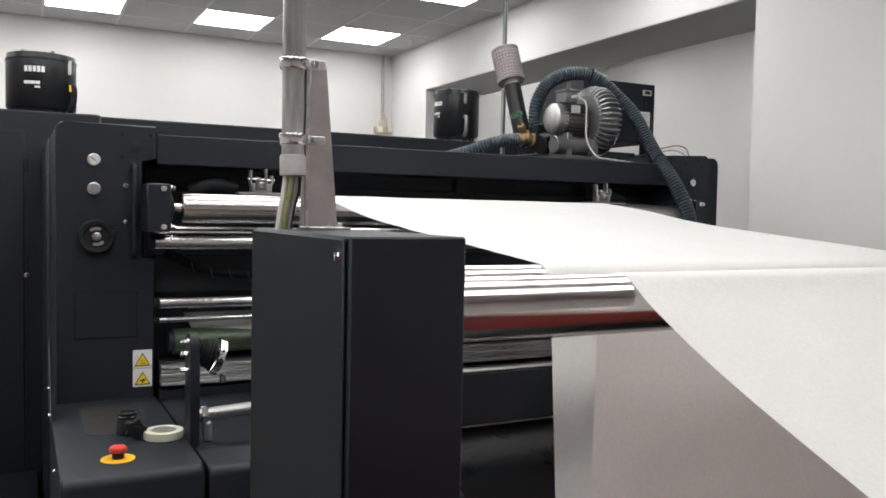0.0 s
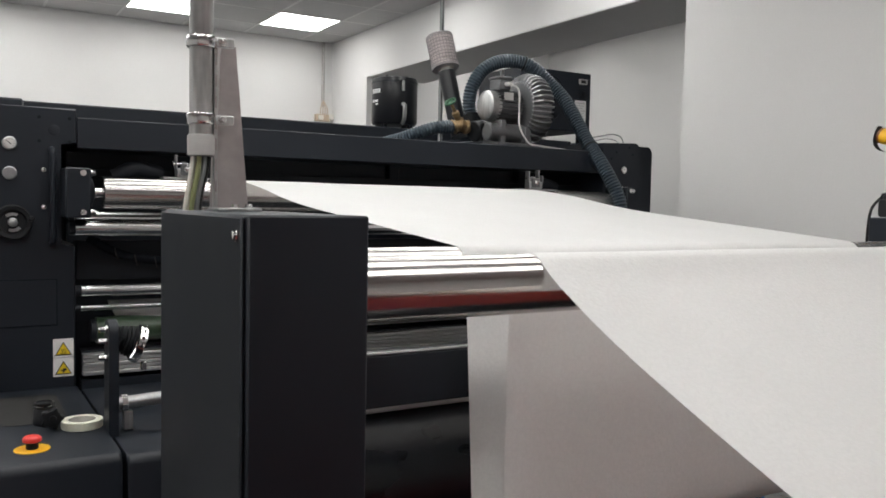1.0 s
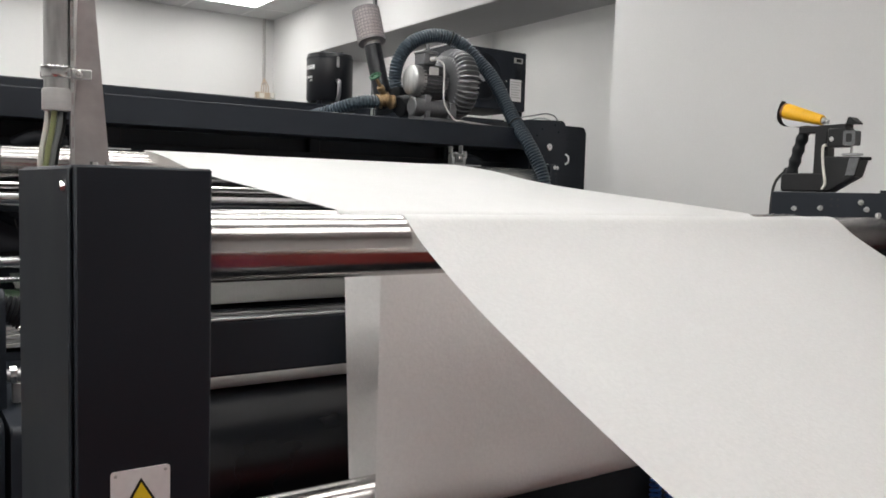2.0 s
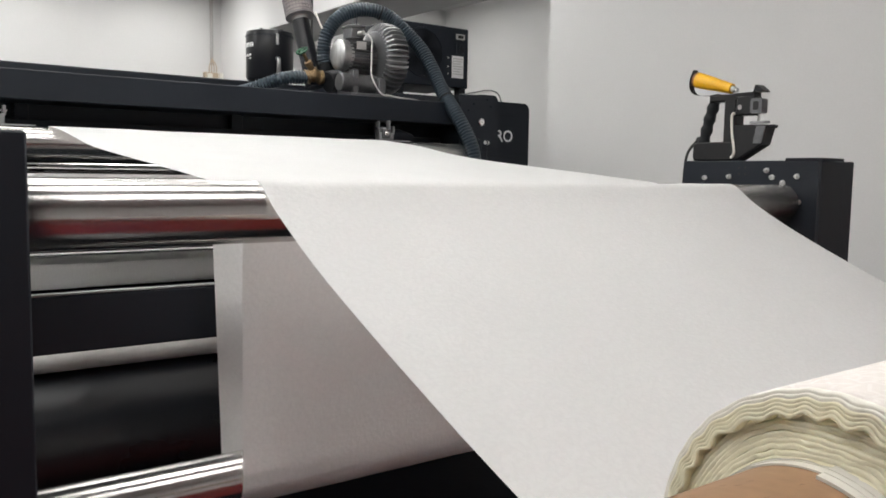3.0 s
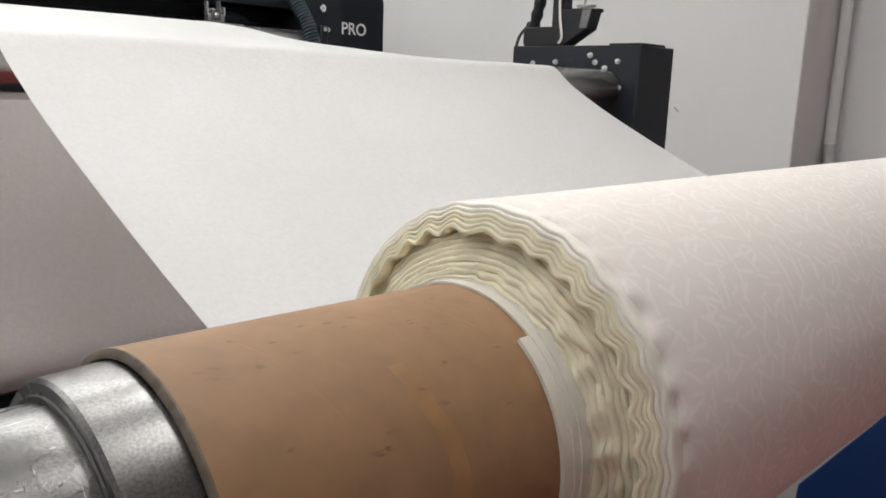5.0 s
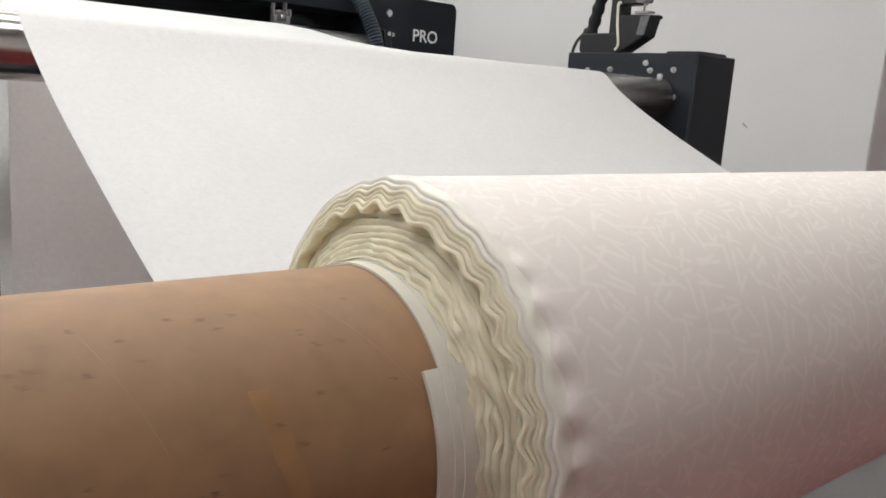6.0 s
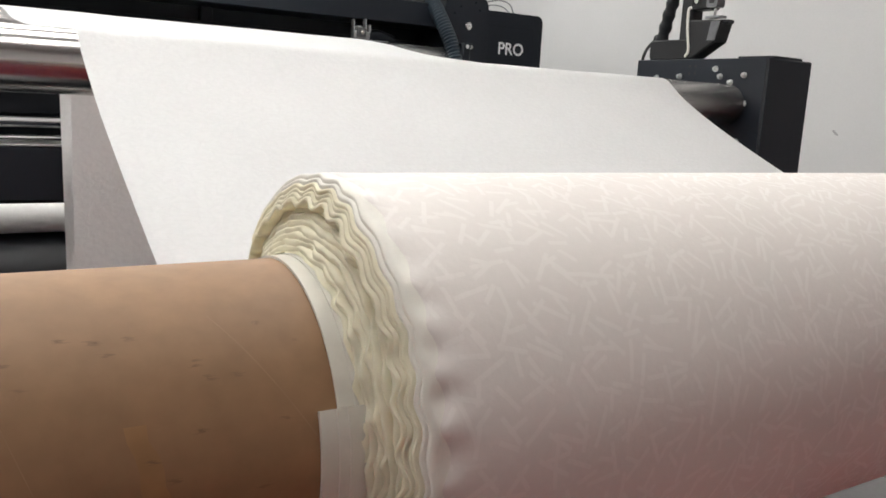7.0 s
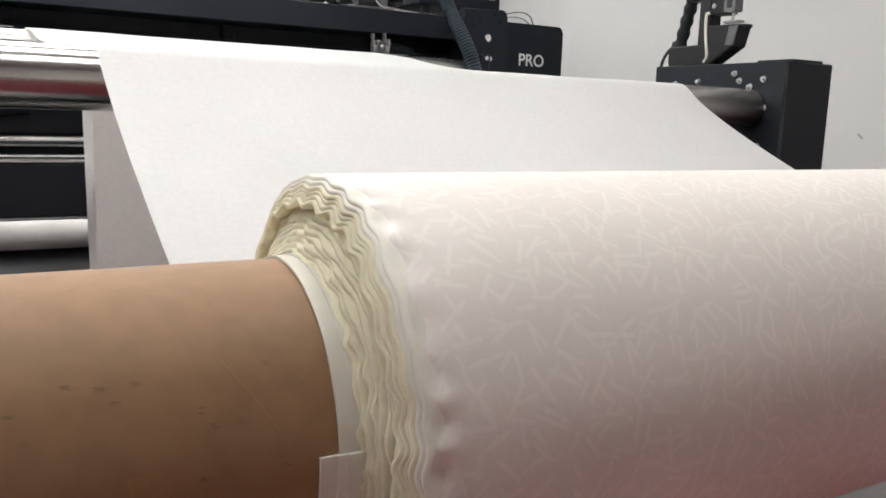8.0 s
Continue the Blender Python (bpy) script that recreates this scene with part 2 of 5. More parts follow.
def basis(d):
    d = Vector(d).normalized()
    up = Vector((0, 0, 1)) if abs(d.z) < 0.9 else Vector((0, 1, 0))
    u = d.cross(up).normalized()
    return d, u, u.cross(d)


def lathe(p, d, profile, seg=32, bm=None, closed=False):
    """A turned shape: (along, radius) pairs round the line from p in the direction d."""
    bm = bm or bmesh.new()
    p = Vector(p)
    d, u, v = basis(d)
    rings = []
    for s, r in profile:
        rings.append([bm.verts.new(p + d * s + (u * math.cos(2 * math.pi * k / seg) + v * math.sin(2 * math.pi * k / seg)) * max(r, 1e-4)) for k in range(seg)])
    pairs = list(zip(rings, rings[1:])) + ([(rings[-1], rings[0])] if closed else [])
    for a, b in pairs:
        for k in range(seg):
            bm.faces.new((a[k], a[(k + 1) % seg], b[(k + 1) % seg], b[k]))
    if not closed:
        bm.faces.new(rings[0][::-1])
        bm.faces.new(rings[-1])
    return bm


def rod(p, q, r, seg=20, bm=None, bev=0.0):
    p, q = Vector(p), Vector(q)
    ln = (q - p).length
    prof = [(0, r), (ln, r)] if not bev else [(0, r - bev), (bev, r), (ln - bev, r), (ln, r - bev)]
    return lathe(p, q - p, prof, seg, bm)


def spline(pts, n=10):
    """A smooth way through the points."""
    pts = [Vector(p) for p in pts]
    ext = [pts[0] * 2 - pts[1]] + pts + [pts[-1] * 2 - pts[-2]]
    out = []
    for i in range(1, len(ext) - 2):
        a, b, c, d = ext[i - 1:i + 3]
        for k in range(n):
            t = k / n
            out.append(0.5 * ((2 * b) + (c - a) * t + (2 * a - 5 * b + 4 * c - d) * t * t + (3 * b - a - 3 * c + d) * t ** 3))
    return out + [pts[-1]]


def tube(way, radius, seg=10, bm=None):
    """A hose along the way; radius is a number or a function of the step."""
    bm = bm or bmesh.new()
    prev, rings = None, []
    for i, p in enumerate(way):
        d = (way[min(i + 1, len(way) - 1)] - way[max(i - 1, 0)]).normalized()
        if prev is None:
            _, u, _ = basis(d)
        else:
            u = (prev - d * prev.dot(d)).normalized()
        prev, v = u, d.cross(u)
        r = radius(i) if callable(radius) else radius
        rings.append([bm.verts.new(p + (u * math.cos(2 * math.pi * k / seg) + v * math.sin(2 * math.pi * k / seg)) * r) for k in range(seg)])
    for a, b in zip(rings, rings[1:]):
        for k in range(seg):
            bm.faces.new((a[k], a[(k + 1) % seg], b[(k + 1) % seg], b[k]))
    bm.faces.new(rings[0][::-1])
    bm.faces.new(rings[-1])
    return bm


def resample(way, step):
    out, left = [way[0]], step
    for a, b in zip(way, way[1:]):
        ln, pos = (b - a).length, 0
        while ln - pos >= left:
            pos += left
            out.append(a + (b - a) * (pos / ln))
            left = step
        left -= ln - pos
    return out


def lettering(text, size, mat, parent, m, name="lettering", bold=0.0, label=""):
    cu = bpy.data.curves.new(name, "FONT")
    cu.body, cu.size, cu.extrude, cu.offset = text, size, 0.0008, bold
    cu.align_x, cu.align_y = "CENTER", "CENTER"
    tmp = new(name, cu)
    me = bpy.data.meshes.new_from_object(tmp)
    bpy.data.objects.remove(tmp)
    me.materials.clear()
    me.materials.append(mat)
    me.transform(m)
    ob = new(name, me)
    ob.parent = parent
    return tagged(ob, label)


def bolt(p, d, r=0.012, h=0.008):
    """A hexagon head on its washer."""
    bm = lathe(p, d, [(0, r * 1.35), (h * 0.3, r * 1.35)], 14)
    return lathe(Vector(p) + Vector(d) * h * 0.3, d, [(0, r), (h * 0.9, r), (h, r * 0.8)], 6, bm)


# ---------------------------------------------------------------- the room
WX, BACK, CEIL = 2.45, 8.86, 3.56       # wall beside the machine, far wall, ceiling
RX, RY0, RY1, RZ, BX = 3.22, 2.745, 7.80, 3.00, 5.20   # beam over the side bay, and the bay's back
NX = 2.86                               # wall further back, past the pier
floor = part("floor", box(-6, 5.6, -7.9, 9.2, FLOOR - 0.1, FLOOR), CONCRETE, label="light grey resin factory floor", kind="structure")
part("wall_north", box(-6, 5.6, BACK, BACK + 0.2, FLOOR, CEIL + 0.2), WALL, label="white painted far wall", kind="structure")
part("wall_west", box(-6.2, -6, -7.9, BACK, FLOOR, CEIL + 0.2), WALL, label="white painted wall", kind="structure")
# Unseen red wall base, added for its red bounce on rollers and roll.
part("wall_dado", box(-6, 4.2, -4.5, -4.18, FLOOR, 0.45), RED_BOUNCE, label="unseen red lower wall, added to throw red light on the rollers", kind="structure")
part("wall_south", box(-6, 4.2, -4.5, -4.2, 0.45, CEIL + 0.2), WALL, label="white painted wall behind the unwinder", kind="structure")
# Unseen red floor, added to redden the underside of the supply roll.
part("walkway", box(-3.2, 2.84, -4.18, -0.72, FLOOR, FLOOR + 0.004), RED_BOUNCE, label="unseen red floor, added to throw red light on the roll", kind="structure")
part("wall_pier", box(WX, BX + 0.2, 0, RY0, FLOOR, CEIL + 0.2, 0.006), WALL, label="white painted wall pier beside the machine", kind="structure")
part("wall_beam", box(WX, RX + 0.035, RY0, RY1, RZ, CEIL + 0.2), [WALL], label="white painted beam over the wall recess", kind="structure")
part("wall_east", box(WX, BX + 0.2, RY1, BACK, FLOOR, CEIL + 0.2), WALL, label="white painted wall at the far corner", kind="structure")
# Bay made deep so that its added panels light the back evenly.
part("wall_recess", box(BX, BX + 0.2, RY0, 6.475, FLOOR, CEIL + 0.2), WALL, label="white painted back of the side bay", kind="structure")
part("wall_recess_far", box(BX + 0.04, BX + 0.2, 6.475, RY1, FLOOR, CEIL + 0.2), WALL, label="white painted back of the side bay", kind="structure")
part("bay_ceiling", box(RX + 0.036, BX + 0.2, RY0, RY1, CEIL + 0.052, CEIL + 0.1), TILE, label="unseen ceiling over the panels added in the side bay", kind="structure")
part("wall_bay", box(NX, 3.6, -7.9, -0.004, FLOOR, CEIL + 0.2), WALL, label="white painted wall past the pier", kind="structure")
# Thin slab that gives the beam's underside a darker grey than the walls.
part("soffit", box(WX + 0.004, RX + 0.03, RY0 + 0.003, RY1 - 0.003, RZ - 0.008, RZ - 0.003), SOFFIT, label="grey underside of the beam", kind="structure")

PITCH, CX0, CY0 = 0.75, -0.255, 7.525   # ceiling grid


def build_ceiling():
    bm = bmesh.new()
    i0, i1, j0, j1 = -8, 6, -21, 2
    lamps = {(2 * k, -3 * j) for k in range(-3, 2) for j in range(3)}
    # Unseen panels: closer together to brighten the web, none beside the pier.
    lamps |= {(2 * k, j) for k in range(-2, 1) for j in (-8, -10, -12)}
    for i in range(i0, i1):
        for j in range(j0, j1):
            if (i, j) in lamps:
                continue
            x, y = CX0 + i * PITCH, CY0 + j * PITCH
            box(x + 0.012, x + PITCH - 0.012, y + 0.012, y + PITCH - 0.012, CEIL + 0.004, CEIL + 0.02, bm=bm)
    ceiling = part("ceiling", bm, TILE, label="suspended ceiling of pale grey mineral tiles", kind="structure")
    bm = bmesh.new()
    for i in range(i0, i1 + 1):
        box(CX0 + i * PITCH - 0.014, CX0 + i * PITCH + 0.014, CY0 + j0 * PITCH, CY0 + j1 * PITCH, CEIL, CEIL + 0.03, bm=bm)
    for j in range(j0, j1 + 1):
        box(CX0 + i0 * PITCH, CX0 + i1 * PITCH, CY0 + j * PITCH - 0.014, CY0 + j * PITCH + 0.014, CEIL + 0.001, CEIL + 0.03, bm=bm)
    part("ceiling_grid", bm, TILE_BAR, label="white metal bars of the ceiling grid", kind="structure")
    part("ceiling_slab", box(-6.2, 5.6, -8.4, 9.1, CEIL + 0.2, CEIL + 0.3), SOFFIT, label="concrete slab over the ceiling", kind="structure")
    lamp = thing("ceiling_light", "square white LED panel set in the suspended ceiling", "ceiling light", "LED panels in the ceiling")
    part("frame", box(0.012, PITCH - 0.012, 0.012, PITCH - 0.012, CEIL + 0.006, CEIL + 0.05), TILE_BAR, lamp, "thin white frame")
    part("diffuser", box(0.022, PITCH - 0.022, 0.022, PITCH - 0.022, CEIL + 0.001, CEIL + 0.005), LAMP, lamp, "glowing white diffuser")
    spots = sorted(lamps)
    lamp.location = (CX0 + spots[0][0] * PITCH, CY0 + spots[0][1] * PITCH, 0)
    for i, j in spots[1:]:
        copy_thing(lamp, pose(CX0 + i * PITCH, CY0 + j * PITCH, 0))
    # Unseen panels added to brighten the back of the side bay.
    for y in (4.3, 6.4):
        copy_thing(lamp, pose(RX + 0.45, y, 0))


build_ceiling()

# ---------------------------------------------------------------- the web and its rollers
XL, XR = -0.822, 0.80                    # edges of the web
AY, AZ, AR = 0.126, 1.305, 0.064         # front guide roller
BY, BZ, BR = 0.435, 1.312, 0.056         # second guide roller
CY, CZ, CR = 0.262, 0.690, 0.060         # dancer roller
GY, GZ, GR = 2.25, 1.492, 0.0645         # roller of the machine
OY, OZ, OR, CORE = -1.120, 1.036, 0.1750, 0.1130   # supply roll


def arc(cy, cz, r, a0, a1, n=10):
    """Points round a roller; angles from +y towards +z."""
    return [(cy + r * math.cos(radians(a0 + (a1 - a0) * k / n)), cz + r * math.sin(radians(a0 + (a1 - a0) * k / n))) for k in range(n + 1)]


def web_line():
    t = 0.002
    pts = arc(OY, OZ, OR + t, 250, 298, 6)
    sag = [(-0.92, 0.906), (-0.76, 0.960), (-0.53, 1.050), (-0.30, 1.147), (-0.12, 1.232), (0.02, 1.309)]
    pts += [(p.y, p.z) for p in spline([(0, *pts[-1])] + [(0, *q) for q in sag] + [(0, AY - (AR + t) * 0.6, AZ + (AR + t) * 0.8)], 5)][1:]
    pts += arc(AY, AZ, AR + t, 120, 0, 12)
    pts += arc(CY, CZ, CR + t, 180, 360, 16)
    pts += arc(BY, BZ, BR + t, 180, 95, 10)
    pts += [(p.y, p.z) for p in spline([(0, *pts[-1]), (0, 0.9, 1.411), (0, 1.5, 1.464), (0, 1.9, 1.522), (0, GY - 0.02, GZ + GR + t)], 6)][1:]
    pts += arc(GY, GZ, GR + t, 85, -60, 12)
    return pts


def build_web():
    web = thing("fabric_web", "wide white fabric web running over steel rollers into the machine", "fabric")
    line = web_line()
    along = [0.0]
    for p, q in zip(line, line[1:]):
        along.append(along[-1] + math.hypot(q[0] - p[0], q[1] - p[1]))
    top_a = min(range(len(line)), key=lambda i: abs(line[i][0] - AY) + abs(line[i][1] - AZ - AR))
    top_b = min(range(len(line)), key=lambda i: abs(line[i][0] - BY) + abs(line[i][1] - BZ - BR))
    n = 40
    for name, lo, hi in (("supply_span", 0, top_a), ("loop_span", top_a, top_b), ("feed_span", top_b, len(line) - 1)):
        bm = bmesh.new()
        uv = bm.loops.layers.uv.new("UVMap")
        rows = []
        for k in range(lo, hi + 1):
            a, b = line[max(k - 1, 0)], line[min(k + 1, len(line) - 1)]
            d = Vector((0, b[0] - a[0], b[1] - a[1])).normalized()
            nrm = Vector((0, -d.z, d.y))
            y, z = line[k]
            row = []
            for i in range(n + 1):
                x = XL + (XR - XL) * i / n
                wob = 0.0014 * noise.noise((x * 3, y * 4, z * 4)) + 0.0012 * noise.noise((x * 9, y * 2, z * 2))
                row.append((bm.verts.new(Vector((x, y, z)) + nrm * wob), (x, along[k])))
            rows.append(row)
        for a, b in zip(rows, rows[1:]):
            for i in range(n):
                q = (a[i], a[i + 1], b[i + 1], b[i])
                f = bm.faces.new([v for v, _ in q])
                for lp, (_, c) in zip(f.loops, q):
                    lp[uv].uv = c
        part(name, bm, WEB, web, sharp=1.2)


build_web()


def roller(name, label, y, z, r, x0, x1, mat=STEEL, journal=0.03, group="steel rollers"):
    """A turned roller about its own axis, so that it can turn."""
    ob = thing(name, label, "roller", group, at=(0, y, z))
    part("shell", lathe((x0, 0, 0), (1, 0, 0), [(0, r - 0.012), (0.001, r - 0.003), (0.005, r), (x1 - x0 - 0.005, r), (x1 - x0 - 0.001, r - 0.003), (x1 - x0, r - 0.012)], 64), mat, ob)
    part("journal", rod((x0 - 0.05, 0, 0), (x0 + 0.001, 0, 0), journal, 24), CHROME, ob)
    part("journal", rod((x1 - 0.001, 0, 0), (x1 + 0.05, 0, 0), journal, 24), CHROME, ob)
    return ob


roller_a = roller("guide_roller", "polished steel front guide roller between the two stands", AY, AZ, AR, -1.262, 1.117)
roller_b = roller("guide_roller", "polished steel guide roller behind the front one", BY, BZ, BR, -1.262, 1.117)
roller_c = roller("dancer_roller", "polished steel dancer roller hanging in the fabric loop", CY, CZ, CR, -1.262, 1.117)
roller_g = roller("feed_roller", "brushed steel feed roller at the machine's mouth", GY, GZ, GR, -1.37, 1.38, journal=0.02)

# ---------------------------------------------------------------- supply roll


thin(CREAM, 0.36, (0.92, 0.88, 0.72))
thin(SELVEDGE, 0.2, (0.88, 0.86, 0.80))
ROLL = roll_fabric("embossed_fabric", (0.765, 0.715, 0.675), (0.96, 0.925, 0.88), 0.21, 0.62, 0.32)
RX0, RX1 = -0.830, 0.80


def wave(a, k):
    """How far the crumpled edge of layer k stands out along the roll, and lifts, at the angle a."""
    s = math.sin(33 * a + 0.35 * k + 0.9 * math.sin(3 * a) + 0.8 * math.sin(7 * a + 1)) * (0.8 + 0.2 * math.sin(5 * a + 0.3 * k))
    w = noise.noise((math.cos(a) * 3, math.sin(a) * 3, k * 0.35))
    return s, w


def build_roll():
    """The supply roll on its cardboard core and shaft; x runs along it, the angle from the front upwards."""
    roll = thing("fabric_roll", "large roll of white embossed fabric with crumpled cream edge", "fabric roll", at=(0, OY, OZ))

    def at(x, r, a):
        return (x, -r * math.cos(a), r * math.sin(a))
    # outer face, with the pattern laid flat round it
    seg, nx = 360, 60
    bm = bmesh.new()
    uv = bm.loops.layers.uv.new("UVMap")
    grid = []
    for i in range(nx + 1):
        f = i / nx
        row = []
        for k in range(seg + 1):
            a = 2 * math.pi * k / seg
            s, w = wave(a, 12)
            x = RX0 + (RX1 - RX0) * f ** 2.2
            near = max(0, 1 - (x - RX0) / 0.028)
            pinch = max(0, 1 - (x - RX0) / 0.050) * max(0, -s) ** 3
            r = OR + 0.0028 * s * near ** 1.1 + 0.001 * w * near - 0.003 * near ** 3 - 0.0002 * pinch
            row.append((x + 0.003 * w * near ** 3, r, a))
        grid.append(row)
    grid.insert(0, [(x + 0.001, r - 0.010, a) for x, r, a in grid[0]])
    nx += 1
    vs = [[bm.verts.new(at(*grid[i][k % seg])) for k in range(seg)] for i in range(nx + 1)]
    for i in range(nx):
        for k in range(seg):
            q = ((i, k), (i, k + 1), (i + 1, k + 1), (i + 1, k))
            f = bm.faces.new([vs[a][b % seg] for a, b in q])
            f.material_index = 1 if grid[i + 1][0][0] < RX0 + 0.003 else 0
            for lp, (a, b) in zip(f.loops, q):
                lp[uv].uv = (grid[a][0][0], OR * 2 * math.pi * b / seg)
    part("fabric", bm, [ROLL, SELVEDGE], roll, "white embossed fabric face", sharp=1.5)
    # the layers seen at the end, each a thin crumpled shell: loose ones inside, a tight wavy bundle outside
    inner, outer_n = 8, 6
    for j in range(inner + outer_n):
        outer = j >= inner
        f = 0.66 + 0.30 * (j - inner) / (outer_n - 1) if outer else 0.05 + 0.53 * j / (inner - 1)
        r0 = CORE + (OR - CORE) * f
        h = (OR - CORE) * (0.034 if outer else 0.042)
        bm = bmesh.new()
        out = []
        seg = 640 if outer else 300
        for k in range(seg):
            a = 2 * math.pi * k / seg
            if outer:
                s, w = wave(a, 12)
                q = (outer_n - 1 - (j - inner)) / (outer_n - 1)
                x = RX0 - 0.003 - 0.008 * q + 0.0012 * s + 0.003 * w + 0.0008 * math.sin(2.1 * j)
                rr = r0 + (0.0009 + 0.0022 * q) * s + 0.0008 * w
            else:
                s, w = wave(a + 0.012 * j, j * 0.25)
                scallop = abs(math.sin(11 * a + 1.7 * j + 1.5 * math.sin(2 * a + j)))
                fold = noise.noise((math.cos(a) * 9, math.sin(a) * 9, j * 0.7))
                x = RX0 - 0.021 + 0.017 * f / 0.58 + 0.0020 * scallop + 0.003 * fold + 0.004 * w
                rr = r0 + 0.0008 * f * s + 0.0032 * w + 0.0014 * fold
            out.append([bm.verts.new(at(x + dx, max(CORE + 0.004, rr + dr), a)) for dx, dr in ((0.040, h - 0.003), (0.006, h), (0.0006, h * 0.86), (0, h * 0.2), (0.0006, -h * 0.86), (0.006, -h), (0.040, -h - 0.003))])
        for k in range(seg):
            a, b = out[k], out[(k + 1) % seg]
            for i in range(6):
                bm.faces.new((a[i], b[i], b[i + 1], a[i + 1]))
        part("fabric_layer", bm, SELVEDGE if j > inner + 3 else CREAM, roll, sharp=1.2)
    bm = lathe((RX0 + 0.03, 0, 0), (1, 0, 0), [(0, CORE), (0, OR - 0.004), (0.01, OR - 0.004), (0.01, CORE)], 64, closed=True)
    part("inner_windings", bm, CREAM, roll)
    # cardboard core, its tape and its marks
    c0, c1 = -1.118, 1.06
    prof = [(0.002, CORE - 0.006), (0.002, CORE - 0.002), (0.003, CORE), (c1 - c0, CORE), (c1 - c0, CORE - 0.006)]
    core = part("cardboard_core", lathe((c0, 0, 0), (1, 0, 0), prof, 96, closed=True), CARD, roll, "brown kraft cardboard core tube")
    part("core_rim", lathe((c0, 0, 0), (1, 0, 0), [(0.0012, CORE - 0.0058), (0, CORE - 0.005), (0, CORE - 0.0022), (0.0018, CORE + 0.0002), (0.003, CORE + 0.0003), (0.003, CORE - 0.0058)], 96, closed=True), CORE_RIM, core, "grimy worn edge of the tube")
    a0 = radians(NOTCH)
    bm = bmesh.new()
    for turn, (xa, lift, start, span) in enumerate(((-0.861, 0.0022, 0, 265), (-0.874, 0.0034, -0.1, -95))):
        prev = None
        n = 90
        for k in range(n + 1):
            a = a0 + radians(start + span * k / n)
            row = [bm.verts.new(at(x, CORE + h, a)) for x, h in ((xa, 0.0003), (xa, lift), (xa + 0.011, lift), (xa + 0.0112, lift + 0.0008), (xa + 0.018, lift + 0.0012), (xa + 0.0182, lift + 0.002), (RX0 + 0.02, lift + 0.003))]
            if prev:
                for i in range(6):
                    bm.faces.new((prev[i], row[i], row[i + 1], prev[i + 1]))
            else:
                bm.faces.new((*row, bm.verts.new(at(RX0 + 0.02, CORE, a))))
            prev = row
    part("winding_tape", bm, CORE_TAPE, core, "translucent white strip stuck round the core", sharp=1.2)

    def patch(name, mat, x0, x1, a_from, a_to, bow=0.0, lift=0.0003, ragged=0.0):
        """A thin mark that lies round the core."""
        bm = bmesh.new()
        n, prev = 14, None
        for k in range(n + 1):
            f = k / n
            a = radians(a_from + (a_to - a_from) * f)
            sh = bow * f + ragged * noise.noise((f * 9, x0 * 50, 1))
            row = [bm.verts.new(at(x0 + sh, CORE + lift, a)), bm.verts.new(at(x1 + sh + ragged * noise.noise((f * 7, x0 * 40, 5)), CORE + lift, a))]
            if prev:
                bm.faces.new((prev[0], row[0], row[1], prev[1]))
            prev = row
        return part(name, bm, mat, core)
    patch("stain", ORANGE_TAPE, -0.985, -0.972, NOTCH + 4, NOTCH - 60, 0.022, ragged=0.004)
    patch("scratch", SCRATCH, -0.93, -0.9292, NOTCH + 36, NOTCH - 8, 0.055, 0.0002)
    patch("scratch", SCRATCH, -1.06, -1.0594, NOTCH + 30, NOTCH - 12, 0.03, 0.0002)
    for k in range(30):
        x, a = -1.11 + 0.0085 * k + random.uniform(-0.01, 0.01), NOTCH + random.choice((24, 24, 8, -12)) + random.uniform(-9, 9)
        patch("scuff", CONTACT, x, x + random.uniform(0.0015, 0.005), a, a - random.uniform(0.6, 2), 0.002, 0.0003, 0.006)
    # shaft with its chuck
    shaft = part("shaft", lathe((-1.56, 0, 0), (1, 0, 0), [(0, 0.088), (0.004, 0.0925), (2.75, 0.0925), (2.75, 0.04), (2.95, 0.04)], 72), SHAFT, roll, "scratched zinc-plated winding shaft")
    part("chuck_collar", lathe((-1.156, 0, 0), (1, 0, 0), [(0, 0.0928), (0, 0.1025), (0.002, 0.1046), (0.034, 0.1062), (0.06, 0.1066), (0.06, 0.0928)], 72, closed=True), SHAFT, roll, "zinc chuck collar in the core's mouth")
    part("grease_ring", lathe((-1.1575, 0, 0), (1, 0, 0), [(0, 0.0927), (0, 0.0955), (0.0014, 0.0962), (0.0014, 0.0927)], 72, closed=True), GREASE, roll, "dark grease in the joint of the collar")
    for mat, many in ((GALV, 240), (GREASE, 110)):
        bm = bmesh.new()
        for k in range(many):
            x, a = random.uniform(-1.30, -1.160), random.uniform(0, 2 * math.pi)
            ln, turn = random.uniform(0.002, 0.022 if mat is GALV else 0.007), random.choice((0.0, 0.1, 1.5, 0.7))
            prev, wide = None, random.uniform(0.00015, 0.00042)
            for q in range(5):
                g = q / 4 - 0.5
                taper = wide * (1 - abs(g) * 1.5)
                row = [bm.verts.new(at(x + ln * g * math.cos(turn) - e * taper * math.sin(turn), 0.0927, a + (ln * g * math.sin(turn) + e * taper * math.cos(turn)) / 0.0925)) for e in (-1, 1)]
                if prev:
                    bm.faces.new((prev[0], row[0], row[1], prev[1]))
                prev = row
        part("scratches", bm, mat, shaft, "fine bright scratches" if mat is GALV else "dark pits and grime", kind="stuff")
    return roll


NOTCH = 133.0       # where the end of the tape stands at the start, in degrees from the front upwards
supply_roll = build_roll()


